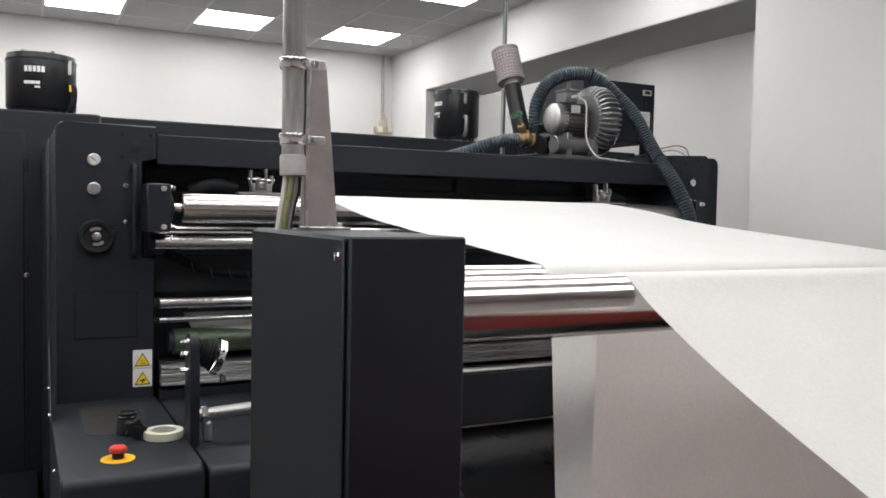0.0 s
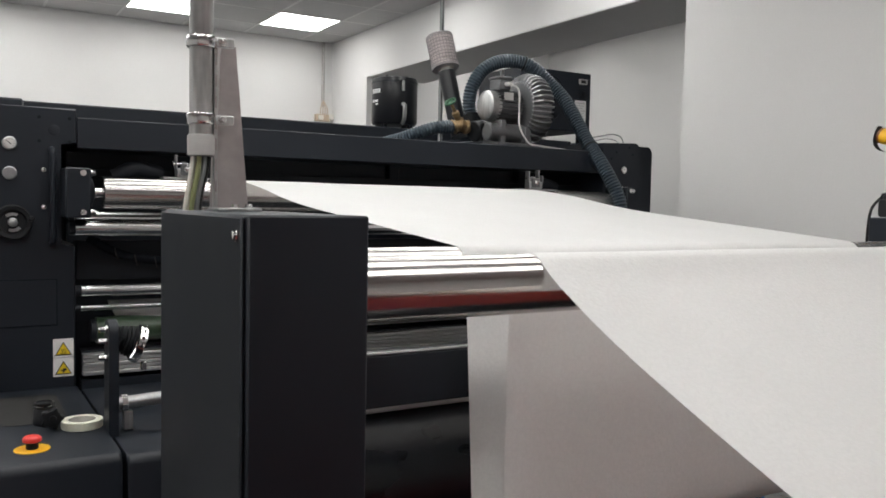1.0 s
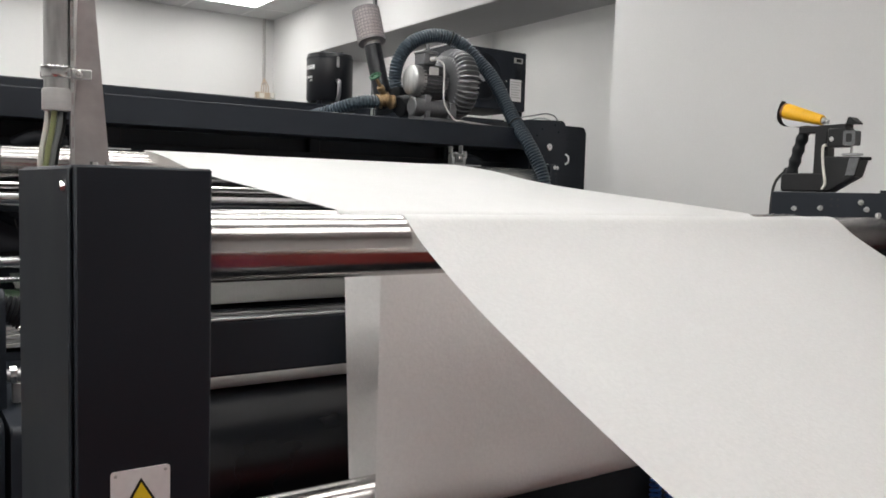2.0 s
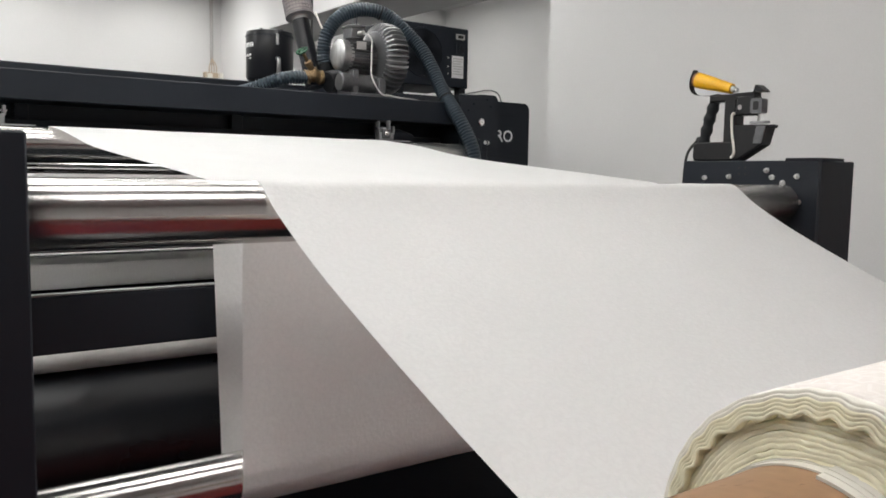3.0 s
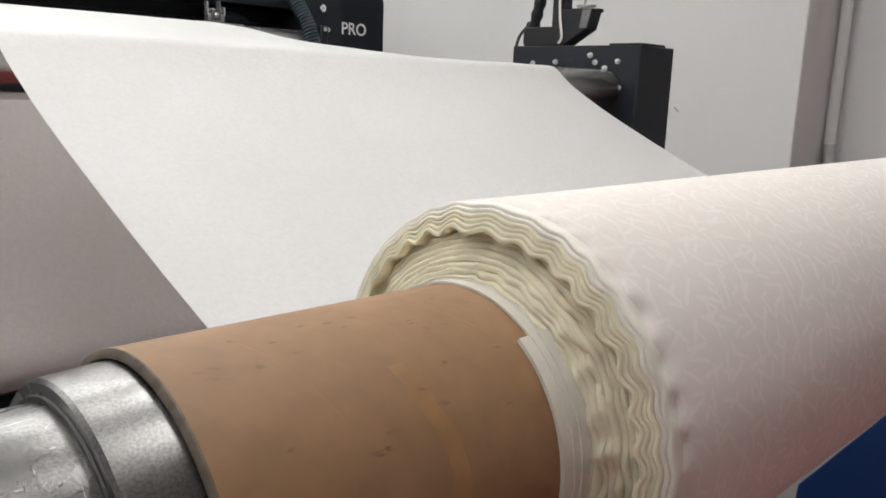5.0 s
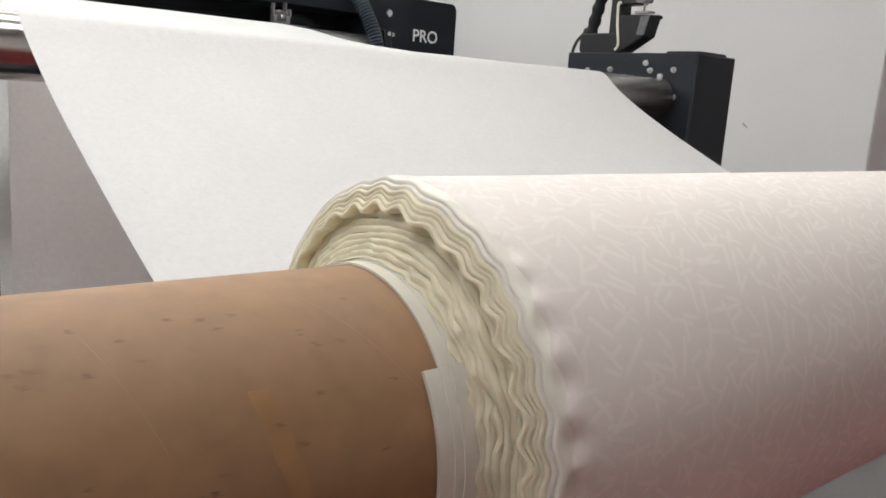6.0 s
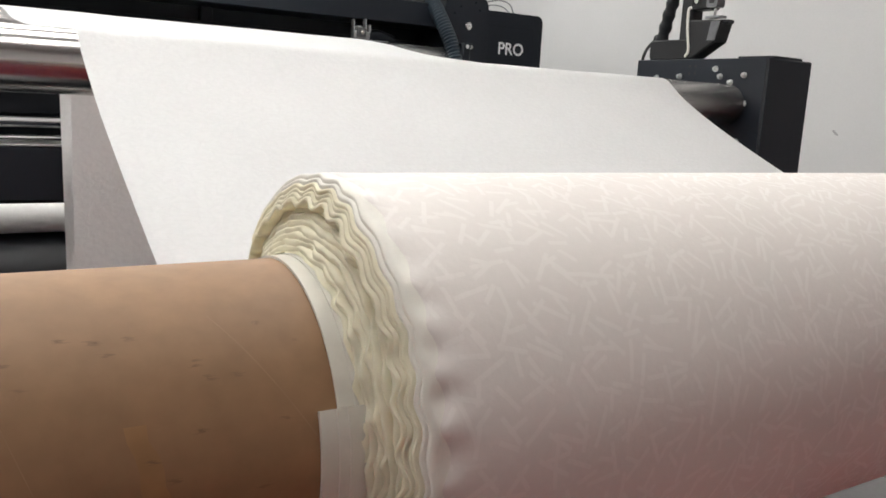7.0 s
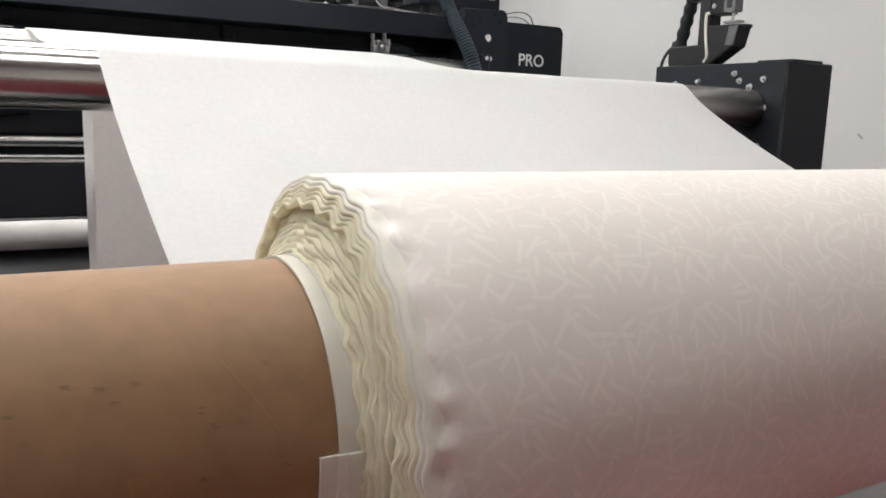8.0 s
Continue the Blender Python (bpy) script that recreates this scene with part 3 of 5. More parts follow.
def build_stand(x, label):
    """Blue frame that carries one end of the shaft."""
    st = thing("unwind_stand", label, "machine stand", "blue stands of the roll")
    part("upright", box(x, x + 0.07, OY - 0.05, OY + 0.05, FLOOR + 0.02, OZ - 0.10, 0.006), BLUE, st)
    for side in (-1, 1):
        part("side_plate", prism([(OY + side * 0.051, 0.62), (OY + side * 0.10, 0.62), (OY + side * 0.48, 0.08), (OY + side * 0.50, FLOOR + 0.062), (OY + side * 0.051, FLOOR + 0.062)], "x", x + 0.01, x + 0.06, bev=0.004), BLUE, st)
    part("foot", box(x - 0.02, x + 0.09, OY - 0.55, OY + 0.55, FLOOR, FLOOR + 0.06, 0.006), BLUE, st)
    part("saddle", prism([(OY - 0.09, OZ - 0.14), (OY + 0.09, OZ - 0.14), (OY + 0.09, OZ - 0.02), (OY + 0.07, OZ - 0.02), (OY + 0.045, OZ - 0.07), (OY, OZ - 0.085), (OY - 0.045, OZ - 0.07), (OY - 0.07, OZ - 0.02), (OY - 0.09, OZ - 0.02)], "x", x - 0.01, x + 0.08), BLUE, st)
    return st


build_stand(1.24, "blue steel stand under the far end of the roll's shaft")
build_stand(-1.54, "blue steel stand under the near end of the roll's shaft")


# ---------------------------------------------------------------- stands of the guide rollers
def warning_label(x, y, z, w, symbol, parent):
    """An upright label on a face that looks along -y: white plate, yellow triangle with a black border and a sign."""
    lab = part("warning_label", prism(rounded(x - w / 2, x + w / 2, z - w / 2, z + w / 2, w * 0.06, 3), "y", y - 0.003, y), LABEL_W, parent, "white label with a yellow warning triangle")

    def tri(s, dz, ya):
        c = z - w * 0.06 + dz
        return prism([(x - s, c - s * 0.78), (x + s, c - s * 0.78), (x, c + s * 0.95)], "y", ya, ya + 0.001)
    part("triangle_border", tri(w * 0.42, 0, y - 0.0045), INK, lab)
    part("triangle", tri(w * 0.34, -w * 0.005, y - 0.006), LABEL_Y, lab)
    bm = bmesh.new()
    c = z - w * 0.14
    if symbol == "heat":
        for k in (-1, 0, 1):
            tube(spline([(x + k * w * 0.08 + dx, y - 0.0065, c + dz) for dx, dz in ((0, -w * 0.09), (w * 0.02, -w * 0.03), (-w * 0.02, w * 0.04), (0, w * 0.10))], 3), w * 0.014, 5, bm)
        box(x - w * 0.15, x + w * 0.15, y - 0.0075, y - 0.0062, c - w * 0.14, c - w * 0.11, bm=bm)
    else:
        lathe((x, y - 0.006, c - w * 0.09), (0, -1, 0), [(0, w * 0.05), (0.0012, w * 0.05)], 12, bm)
        box(x - w * 0.14, x + w * 0.14, y - 0.0075, y - 0.0062, c - w * 0.04, c + w * 0.02, bm=bm)
        box(x - w * 0.02, x + w * 0.14, y - 0.0075, y - 0.0062, c + w * 0.02, c + w * 0.08, bm=bm)
    part("pictogram", bm, INK, lab)
    for dx in (-1, 1):
        for dz in (-1, 1):
            part("screw", lathe((x + dx * w * 0.42, y - 0.003, z + dz * w * 0.42), (0, -1, 0), [(0, w * 0.03), (0.002, w * 0.025)], 8), GALV, lab)
    return lab


def build_electric_box():
    b = thing("roller_stand", "tall black sheet-steel stand with cable entry that carries the guide rollers", "machine stand", "stands of the guide rollers")
    x0, x1, y0, y1, top = -1.490, -1.265, 0.0, 0.605, 1.45
    part("body", box(x0 + 0.008, x1, y0, y1, FLOOR, top, 0.004), BLACK, b)
    part("door", box(x0, x0 + 0.007, y0 + 0.012, y1 - 0.002, FLOOR + 0.05, top - 0.004, 0.003), BLACK, b, "black side door")
    for z in (1.416, 0.80, 0.2):
        part("screw", bolt((x0, y0 + 0.035, z), (-1, 0, 0), 0.008, 0.006), CHROME, b)
    warning_label(-1.383, y0, 0.905, 0.095, "heat", b)
    return b


build_electric_box()


def build_conduit():
    c = thing("cable_conduit", "galvanised steel cable pipe rising from the stand to the ceiling", "pipe")
    x, y = -1.43, 0.49
    part("pipe", lathe((x, y, 1.60), (0, 0, 1), [(0, 0.025), (CEIL - 1.60, 0.025)], 32), GALV, c)
    part("end_sleeve", lathe((x, y, 1.566), (0, 0, 1), [(0, 0.0255), (0.002, 0.029), (0.042, 0.029), (0.046, 0.0265)], 32), PLASTIC_G, c, "grey plastic end sleeve")
    for z in (1.643, 1.806):
        cl = part("clamp", lathe((x, y, z - 0.010), (0, 0, 1), [(0, 0.0252), (0, 0.030), (0.002, 0.0312), (0.022, 0.0312), (0.024, 0.030), (0.024, 0.0252)], 32, closed=True), CHROME, c, "zinc pipe clamp")
        part("clamp_ear", box(x + 0.024, x + 0.062, y - 0.032, y - 0.022, z - 0.010, z + 0.010, 0.002), GALV, cl)
        part("clamp_screw", bolt((x + 0.036, y - 0.032, z), (0, -1, 0), 0.006, 0.010), CHROME, cl)
    for k, (dx, dy, m) in enumerate(((-0.015, -0.004, PLASTIC_W), (-0.005, -0.012, WIRE_G), (0.006, -0.01, WIRE_K), (0.014, 0.0, INK), (0.002, 0.012, PLASTIC_W), (-0.010, 0.008, PLASTIC_W))):
        part("cable", tube(spline([(x + dx, y + dy, 1.60), (x + dx * 1.1 - 0.004, y + dy, 1.54), (x + dx - 0.014, y + dy, 1.49), (x + dx - 0.02, y + dy, 1.446)], 5), 0.0055, 8), m, c)
    br = thing("conduit_bracket", "tapered galvanised bracket plate bolted on top of the stand", "bracket")
    part("plate", prism([(-1.400, 1.452), (-1.328, 1.452), (-1.357, 1.805), (-1.390, 1.805)], "y", y - 0.004, y + 0.004), BRACKET, br)
    part("flange", prism([(-1.400, 1.452), (-1.394, 1.452), (-1.384, 1.805), (-1.390, 1.805)], "y", y + 0.004, y + 0.045), BRACKET, br)
    part("rail", box(-1.407, -1.399, y - 0.016, y - 0.002, 1.456, 1.81), GALV, br, "slotted mounting rail")
    for k in range(7):
        part("slot", box(-1.405, -1.401, y - 0.0172, y - 0.0158, 1.49 + 0.045 * k, 1.515 + 0.045 * k), BRACKET, br)
    part("foot", box(-1.41, -1.315, y - 0.06, y + 0.02, 1.450, 1.456, 0.001), GALV, br)
    part("screw", bolt((-1.365, y - 0.03, 1.456), (0, 0, 1), 0.008, 0.007), CHROME, br)
    part("screw", bolt((-1.335, y - 0.03, 1.456), (0, 0, 1), 0.008, 0.007), CHROME, br)


build_conduit()


def build_post():
    p = thing("roller_stand", "black sheet-steel stand with bolted bearing plate that carries the guide rollers", "machine stand", "stands of the guide rollers")
    x0, x1, y0, y1, top = 1.128, 1.344, 0.0, 0.553, 1.453
    part("body", box(x0, x1, y0, y1, FLOOR, top, 0.004), BLACK, p)
    part("bearing_plate", box(1.120, x0, y0 + 0.003, y1 - 0.002, 0.3, top - 0.001, 0.002), BLACK, p)
    for y, z in ((0.079, 1.399), (0.13, 1.376), (0.172, 1.395), (0.194, 1.419), (0.069, 1.311), (0.082, 1.19), (0.345, 1.395), (0.45, 1.39), (0.10, 1.12), (0.26, 1.16)):
        part("bolt", bolt((1.120, y, z), (-1, 0, 0), 0.0072, 0.009), GALV, p)
    for y, z in ((0.28, 1.428), (0.305, 1.428), (0.28, 1.405), (0.305, 1.405)):
        part("hole", lathe((1.1195, y, z), (1, 0, 0), [(0, 0.004), (0.002, 0.004)], 8), INK, p)
    return p


build_post()
part_pad = part("tool_pad", box(1.19, 1.335, 0.03, 0.17, 1.4535, 1.464, 0.003), BLACK_DEEP, label="flat black pad lying on the stand")
tagged(part_pad, category="pad")

# ---------------------------------------------------------------- the machine
FY = 2.36           # front plane of the machine


def build_machine():
    m = thing("heat_press_machine", "large black textile heat-press calender with feed rollers and round-cornered end panels", "machine")
    up = [(-1.837, FLOOR), (-1.46, FLOOR), (-1.46, 1.275), (-1.517, 1.275), (-1.517, 1.69), (-1.452, 1.69), (-1.452, 1.83)]
    up += [(-1.837 + 0.03 - 0.03 * math.sin(radians(a)), 1.80 + 0.03 * math.cos(radians(a))) for a in range(0, 91, 15)]
    left = part("end_panel", prism(up, "y", FY, 3.2, bev=0.006), BLACK, m, "black left end panel")
    part("front_beam", box(-1.451, 1.399, FY + 0.004, FY + 0.36, 1.672, 1.798, 0.004), BLACK, m)
    part("end_panel", prism([(1.40, FLOOR), (1.69, FLOOR)] + [(1.65 + 0.04 * math.cos(radians(a)), 1.820 + 0.04 * math.sin(radians(a))) for a in range(0, 91, 15)] + [(1.40, 1.850)], "y", FY, 2.9, bev=0.004), BLACK, m, "black right end panel")
    part("top_cover", box(-1.45, 1.399, FY + 0.36, 4.895, 1.74, 1.79, 0.003), BLACK, m)
    part("inner_wall", box(-1.46, 1.44, 2.64, 2.70, 0.2, 1.672), BLACK, m)
    part("rear_housing", box(-1.512, 2.30, 4.90, 6.4, FLOOR, 2.113, 0.01), BLACK, m)
    part("side_block", box(1.72, 2.30, 3.74, 4.895, FLOOR, 1.985, 0.006), BLACK, m)
    side = part("side_panel", prism(rounded(2.31, 3.15, FLOOR, 1.978, 0.05), "y", 3.71, 5.0, bev=0.004), BLACK, m, "black side panel with rounded corner")
    lettering("PRO", 0.130, WHITE_INK, side, Matrix.Translation((2.845, 3.706, 1.697)) @ Matrix.Rotation(radians(90), 4, "X"), bold=0.002, label="white letters")
    part("panel_seam", prism(rounded(2.50, 3.06, 1.0, 1.87, 0.02, 3), "y", 3.708, 3.71), BLACK_DEEP, side)
    part("panel_face", prism(rounded(2.505, 3.055, 1.005, 1.865, 0.02, 3), "y", 3.7065, 3.708), BLACK, side)
    # inner frames of the mouth
    for x in (-0.9, 0.1, 0.95):
        part("cross_frame", box(x, x + 0.06, 2.585, 2.639, 1.30, 1.672, 0.003), BLACK, m)
    part("cross_bar", box(-1.44, 1.42, 2.56, 2.584, 1.565, 1.60, 0.003), BLACK, m)
    part("press_cover", box(-1.44, 1.42, FY + 0.14, FY + 0.22, 1.115, 1.285, 0.004), BLACK, m)
    part("lower_cover", box(-1.44, 1.42, FY - 0.02, FY + 0.1, 0.465, 0.715, 0.004), BLACK, m, "smooth black cover")
    part("cover_lip", box(-1.44, 1.42, FY - 0.03, FY + 0.06, 0.449, 0.463, 0.002), ALU_BAR, m)
    part("base_cover", box(-1.45, 1.43, FY + 0.30, FY + 0.5, FLOOR, 0.40), BLACK_DEEP, m)
    # control parts on the left panel
    for x, z, face in ((-1.696, 1.68, "dial"), (-1.696, 1.563, "cap")):
        g = part("pressure_gauge" if face == "dial" else "regulator_cap", lathe((x, FY, z), (0, -1, 0), [(0, 0.026), (0.012, 0.026), (0.015, 0.022)], 28), ALU, m, "round chrome dial" if face == "dial" else "round metal cap")
        part("face", lathe((x, FY - 0.0151, z), (0, -1, 0), [(0, 0.021), (0.001, 0.021)], 24), DIAL if face == "dial" else ALU, g)
        if face == "dial":
            part("needle", prism([(x - 0.014, z + 0.010), (x - 0.012, z + 0.012), (x + 0.006, z - 0.002), (x + 0.004, z - 0.005)], "y", FY - 0.0175, FY - 0.0163), INK, g)
            for k in range(9):
                a = radians(-40 + 32.5 * k)
                part("tick", box(x + 0.0165 * math.cos(a) - 0.0012, x + 0.0165 * math.cos(a) + 0.0012, FY - 0.0170, FY - 0.0163, z + 0.0165 * math.sin(a) - 0.0012, z + 0.0165 * math.sin(a) + 0.0012), INK, g)
    g = part("pressure_gauge", lathe((1.552, FY, 1.696), (0, -1, 0), [(0, 0.022), (0.012, 0.022), (0.015, 0.018)], 28), CHROME, m, "round chrome dial")
    part("face", lathe((1.552, FY - 0.0151, 1.696), (0, -1, 0), [(0, 0.016), (0.001, 0.016)], 24), LABEL_W, g)
    part("needle", box(1.544, 1.556, FY - 0.0175, FY - 0.0163, 1.694, 1.698), INK, g)
    part("air_coupling", lathe((1.542, FY, 1.578), (0, -1, 0), [(0, 0.02), (0.01, 0.02), (0.012, 0.012), (0.03, 0.012), (0.032, 0.016), (0.045, 0.016)], 12), CHROME, m)
    hw = part("handwheel", lathe((-1.688, FY - 0.010, 1.369), (0, -1, 0), [(0, 0.062), (0.006, 0.069), (0.020, 0.070), (0.028, 0.064), (0.026, 0.050), (0.016, 0.044), (0.014, 0.02)], 40), RUBBER, m, "black dished handwheel")
    part("hub", lathe((-1.688, FY, 1.369), (0, -1, 0), [(0, 0.018), (0.036, 0.018), (0.038, 0.016), (0.044, 0.015), (0.046, 0.012)], 24), ALU, hw)
    for a0 in (60, 245):
        bm = bmesh.new()
        prev = None
        for k in range(9):
            a = radians(a0 + 75 * k / 8)
            row = [bm.verts.new((-1.688 + r * math.cos(a), FY - y, 1.369 + r * math.sin(a))) for r, y in ((0.026, 0.0242), (0.038, 0.0245), (0.038, 0.029), (0.026, 0.029))]
            if prev:
                for q in range(4):
                    bm.faces.new((prev[q], prev[(q + 1) % 4], row[(q + 1) % 4], row[q]))
            else:
                bm.faces.new(row)
            prev = row
        bm.faces.new(prev[::-1])
        part("indicator_ring", bm, ALU, hw, "bright scale segment")
    part("knob", lathe((-1.622, FY - 0.04, 1.385), (0, -1, 0), [(0, 0.009), (0.02, 0.011), (0.03, 0.008)], 14), RUBBER, hw)
    h = part("grab_handle", tube(spline([(-1.545, FY, 1.665), (-1.545, FY - 0.035, 1.655), (-1.545, FY - 0.045, 1.60), (-1.545, FY - 0.045, 1.35), (-1.545, FY - 0.035, 1.295), (-1.545, FY, 1.285)], 6), 0.012, 10), BLACK, m, "black bar handle")
    for z in (1.58, 1.43):
        part("screw", bolt((-1.575, FY, z), (0, -1, 0), 0.007, 0.006), CHROME, m)
    for x in (-1.59, -1.478):
        for z in (1.79, 1.695):
            part("hole", lathe((x, FY - 0.0008, z), (0, 1, 0), [(0, 0.007), (0.002, 0.007)], 12), MATT_BLACK, m)
    for x, z in ((1.50, 1.80), (1.60, 1.83), (1.63, 1.79), (1.46, 1.76)):
        part("hole", lathe((x, FY - 0.0008, z), (0, 1, 0), [(0, 0.006), (0.002, 0.006)], 12), MATT_BLACK, m)
    part("blank_cap", lathe((-1.535, FY, 1.74), (0, -1, 0), [(0, 0.022), (0.0012, 0.022), (0.002, 0.02)], 24), BLACK, m)
    part("inspection_door", box(-1.764, -1.532, FY - 0.003, FY - 0.0005, 0.951, 1.134, 0.001), BLACK, m)
    bm = bmesh.new()
    for a in ((-1.768, -1.528, 0.947, 0.951), (-1.768, -1.528, 1.134, 1.138), (-1.768, -1.764, 0.951, 1.134), (-1.532, -1.528, 0.951, 1.134)):
        box(a[0], a[1], FY - 0.0022, FY - 0.0004, a[2], a[3], bm=bm)
    part("door_gap", bm, MATT_BLACK, m)
    warning_label(-1.507, FY, 0.852, 0.077, "heat", m)
    warning_label(-1.507, FY, 0.773, 0.077, "pinch", m)
    # bearing blocks of the feed roller
    for x, wide in ((-1.516, 0.092), (1.40, 0.05)):
        bb = part("bearing_block", box(x, x + wide, GY - 0.09, GY + 0.10, GZ - 0.10, GZ + 0.095, 0.006), BLACK, m)
        for dz in (-0.078, 0.075):
            for dy in (-0.075, 0.05):
                part("bolt", bolt((x + wide, GY + dy, GZ + dz), (1, 0, 0), 0.011, 0.014), CHROME, bb)
            part("bolt_end", rod((x + wide - 0.03, GY - 0.092, GZ + dz), (x + wide - 0.03, GY - 0.104, GZ + dz), 0.012, 8), CHROME, bb)
    part("bearing_hub", lathe((-1.424, GY, GZ), (1, 0, 0), [(0, 0.062), (0.014, 0.053), (0.018, 0.042), (0.024, 0.022)], 24), BLACK_DEEP, m)
    # edge guides on the feed roller
    for x in (-1.02, 0.86):
        g = part("edge_guide", box(x - 0.10, x + 0.16, GY + 0.06, GY + 0.12, 1.556, 1.566, 0.001), ALU, m, "aluminium web edge guide")
        part("guide_block", box(x - 0.045, x + 0.045, GY + 0.05, GY + 0.095, 1.566, 1.605, 0.003), ALU, g)
        part("guide_clamp", box(x - 0.03, x + 0.02, GY + 0.04, GY + 0.055, 1.575, 1.622, 0.003), CAST, g)
        for dx, wide, top in ((-0.05, 0.007, 1.662), (-0.022, 0.016, 1.632), (0.018, 0.006, 1.670), (0.040, 0.010, 1.640)):
            part("guide_fin", box(x + dx, x + dx + wide, GY + 0.05, GY + 0.085, 1.60, top, 0.001), ALU, g)
        part("guide_screw", bolt((x - 0.005, GY + 0.04, 1.60), (0, -1, 0), 0.009, 0.010), CHROME, g)
        part("guide_rod", rod((x - 0.06, GY + 0.06, 1.625), (x + 0.055, GY + 0.06, 1.618), 0.006, 10), CHROME, g)
    for x in (-1.19, 1.03):
        part("rubber_roll", tube(spline([(x - 0.10, GY + 0.22, 1.56), (x - 0.02, GY + 0.20, 1.60), (x + 0.09, GY + 0.22, 1.58)], 6), 0.035, 12), BLACK_DEEP, m)
    # lower aluminium profile
    bm = bmesh.new()
    for k in range(5):
        box(-1.436, 1.40, FY - 0.035 + 0.004 * (k % 2), FY + 0.02, 0.735 + 0.018 * k, 0.750 + 0.018 * k, 0.002, bm=bm)
    part("aluminium_profile", bm, ALU_BAR, m, "ribbed bright aluminium profile")
    part("profile_back", box(-1.436, 1.40, FY + 0.02, FY + 0.10, 0.722, 0.83), BLACK_DEEP, m)
    return m


build_machine()
chain = thing("cable_sleeve", "black braided cable sleeve sagging under the feed roller", "cable")
way = resample(spline([(-1.40, 2.46, 1.30), (-1.28, 2.45, 1.235), (-1.15, 2.44, 1.205), (-0.98, 2.44, 1.195), (-0.8, 2.45, 1.215)], 10), 0.012)
part("sleeve", tube(way, lambda i: 0.017 + 0.004 * (i % 2), 10), MATT_BLACK, chain)
for k in range(4):
    p = way[10 + 7 * k]
    part("cable_tie", tube(spline([p + Vector((0, -0.02, 0.015)), p + Vector((0.004, -0.024, -0.01)), p + Vector((0.012, -0.02, -0.035))], 4), 0.003, 5), INK, chain)


def idler(name, label, y, z, r, x0, x1, mat):
    ob = thing(name, label, "roller", "machine rollers", at=(0, y, z))
    part("shell", lathe((x0, 0, 0), (1, 0, 0), [(0, r * 0.8), (0.002, r), (x1 - x0 - 0.002, r), (x1 - x0, r * 0.8)], 40), mat, ob)
    part("axle", rod((x0 - 0.02, 0, 0), (x0, 0, 0), r * 0.85, 16), BLACK_DEEP, ob)
    part("axle", rod((x1, 0, 0), (x1 + 0.02, 0, 0), r * 0.85, 16), BLACK_DEEP, ob)
    return ob


idler("idler_roller", "slim chrome idler roller under the feed roller", 2.30, 1.349, 0.034, -1.47, 1.38, CHROME)
idler("idler_roller", "slim chrome idler roller behind the front one", 2.43, 1.385, 0.036, -1.46, 1.38, CHROME)
idler("idler_roller", "slim chrome idler roller in the press mouth", 2.37, 1.085, 0.026, -1.44, 1.38, CHROME)
idler("idler_roller", "thin chrome rod in the press mouth", 2.37, 1.012, 0.013, -1.44, 1.38, CHROME)
idler("pressure_roller", "dark green rubber-coated pressure roller", 2.40, 0.912, 0.055, -1.378, 1.35, GREEN)
idler("web_beam_roller", "slim white cloth-wrapped roller behind the cross beam", 0.92, 0.875, 0.042, -1.22, 1.08, CLOTH)
drum = idler("blanket_drum", "glossy black drum turning behind the fabric loop", 1.02, 0.60, 0.25, -1.22, 1.08, BLANKET)


def build_cloth():
    """White cloth that rides round the black drum, with a slanting torn front edge."""
    ob = thing("drum_cloth", "crumpled white cloth riding round the black drum", "cloth", at=(0, 1.02, 0.60))
    bm = bmesh.new()
    nx, na, rows = 120, 36, []
    for i in range(nx + 1):
        x = -1.05 + 1.9 * i / nx
        row = []
        for k in range(na + 1):
            a = radians(80 + 110 * k / na) + (0.12 * math.sin(2.2 * x + 1) + 0.06 * noise.noise((x * 6, 2, 7))) * (1 - k / na)
            r = 0.2535 + 0.014 * abs(noise.noise((x * 2.5, a * 5, 3))) + 0.010 * abs(noise.noise((x * 5 + a * 6, a * 14, 8)))
            row.append(bm.verts.new((x, r * math.cos(a - radians(100)), r * math.sin(a - radians(100)))))
        rows.append(row)
    for a, b in zip(rows, rows[1:]):
        for k in range(na):
            bm.faces.new((a[k], a[k + 1], b[k + 1], b[k]))
    bmesh.ops.solidify(bm, geom=list(bm.faces), thickness=0.002)
    part("cloth", bm, CLOTH, ob, sharp=1.2)
    return ob


drum_cloth = build_cloth()
beam = thing("cross_beam", "black steel cross beam between the two roller stands", "beam")
part("beam", box(-1.264, 1.127, 0.410, 0.475, 0.99, 1.116, 0.004), BLACK, beam)
part("beam_lip", box(-1.264, 1.127, 0.4105, 0.43, 1.117, 1.121, 0.001), ALU, beam)
bm = bmesh.new()
prev = None
for k, (y, z) in enumerate(arc(2.40, 0.912, 0.0575, 250, 90, 14) + [(2.48, 0.985), (2.60, 1.012)]):
    row = [bm.verts.new((x, y, z)) for x in (-0.95 - 0.35 * min(1, max(0, k - 9) / 5), 0.80)]
    if prev:
        bm.faces.new((prev[0], row[0], row[1], prev[1]))
    prev = row
bmesh.ops.solidify(bm, geom=list(bm.faces), thickness=0.001)
tagged(part("fabric_wrap", bm, WEB, label="white fabric passing round the green pressure roller", sharp=1.2), category="fabric")
base = thing("floor_cover", "low black steel cover between the roller stands", "machine cover")
part("cover_plate", box(-1.26, 1.12, -0.62, 0.56, FLOOR, -0.02, 0.008), MATT_BLACK, base)
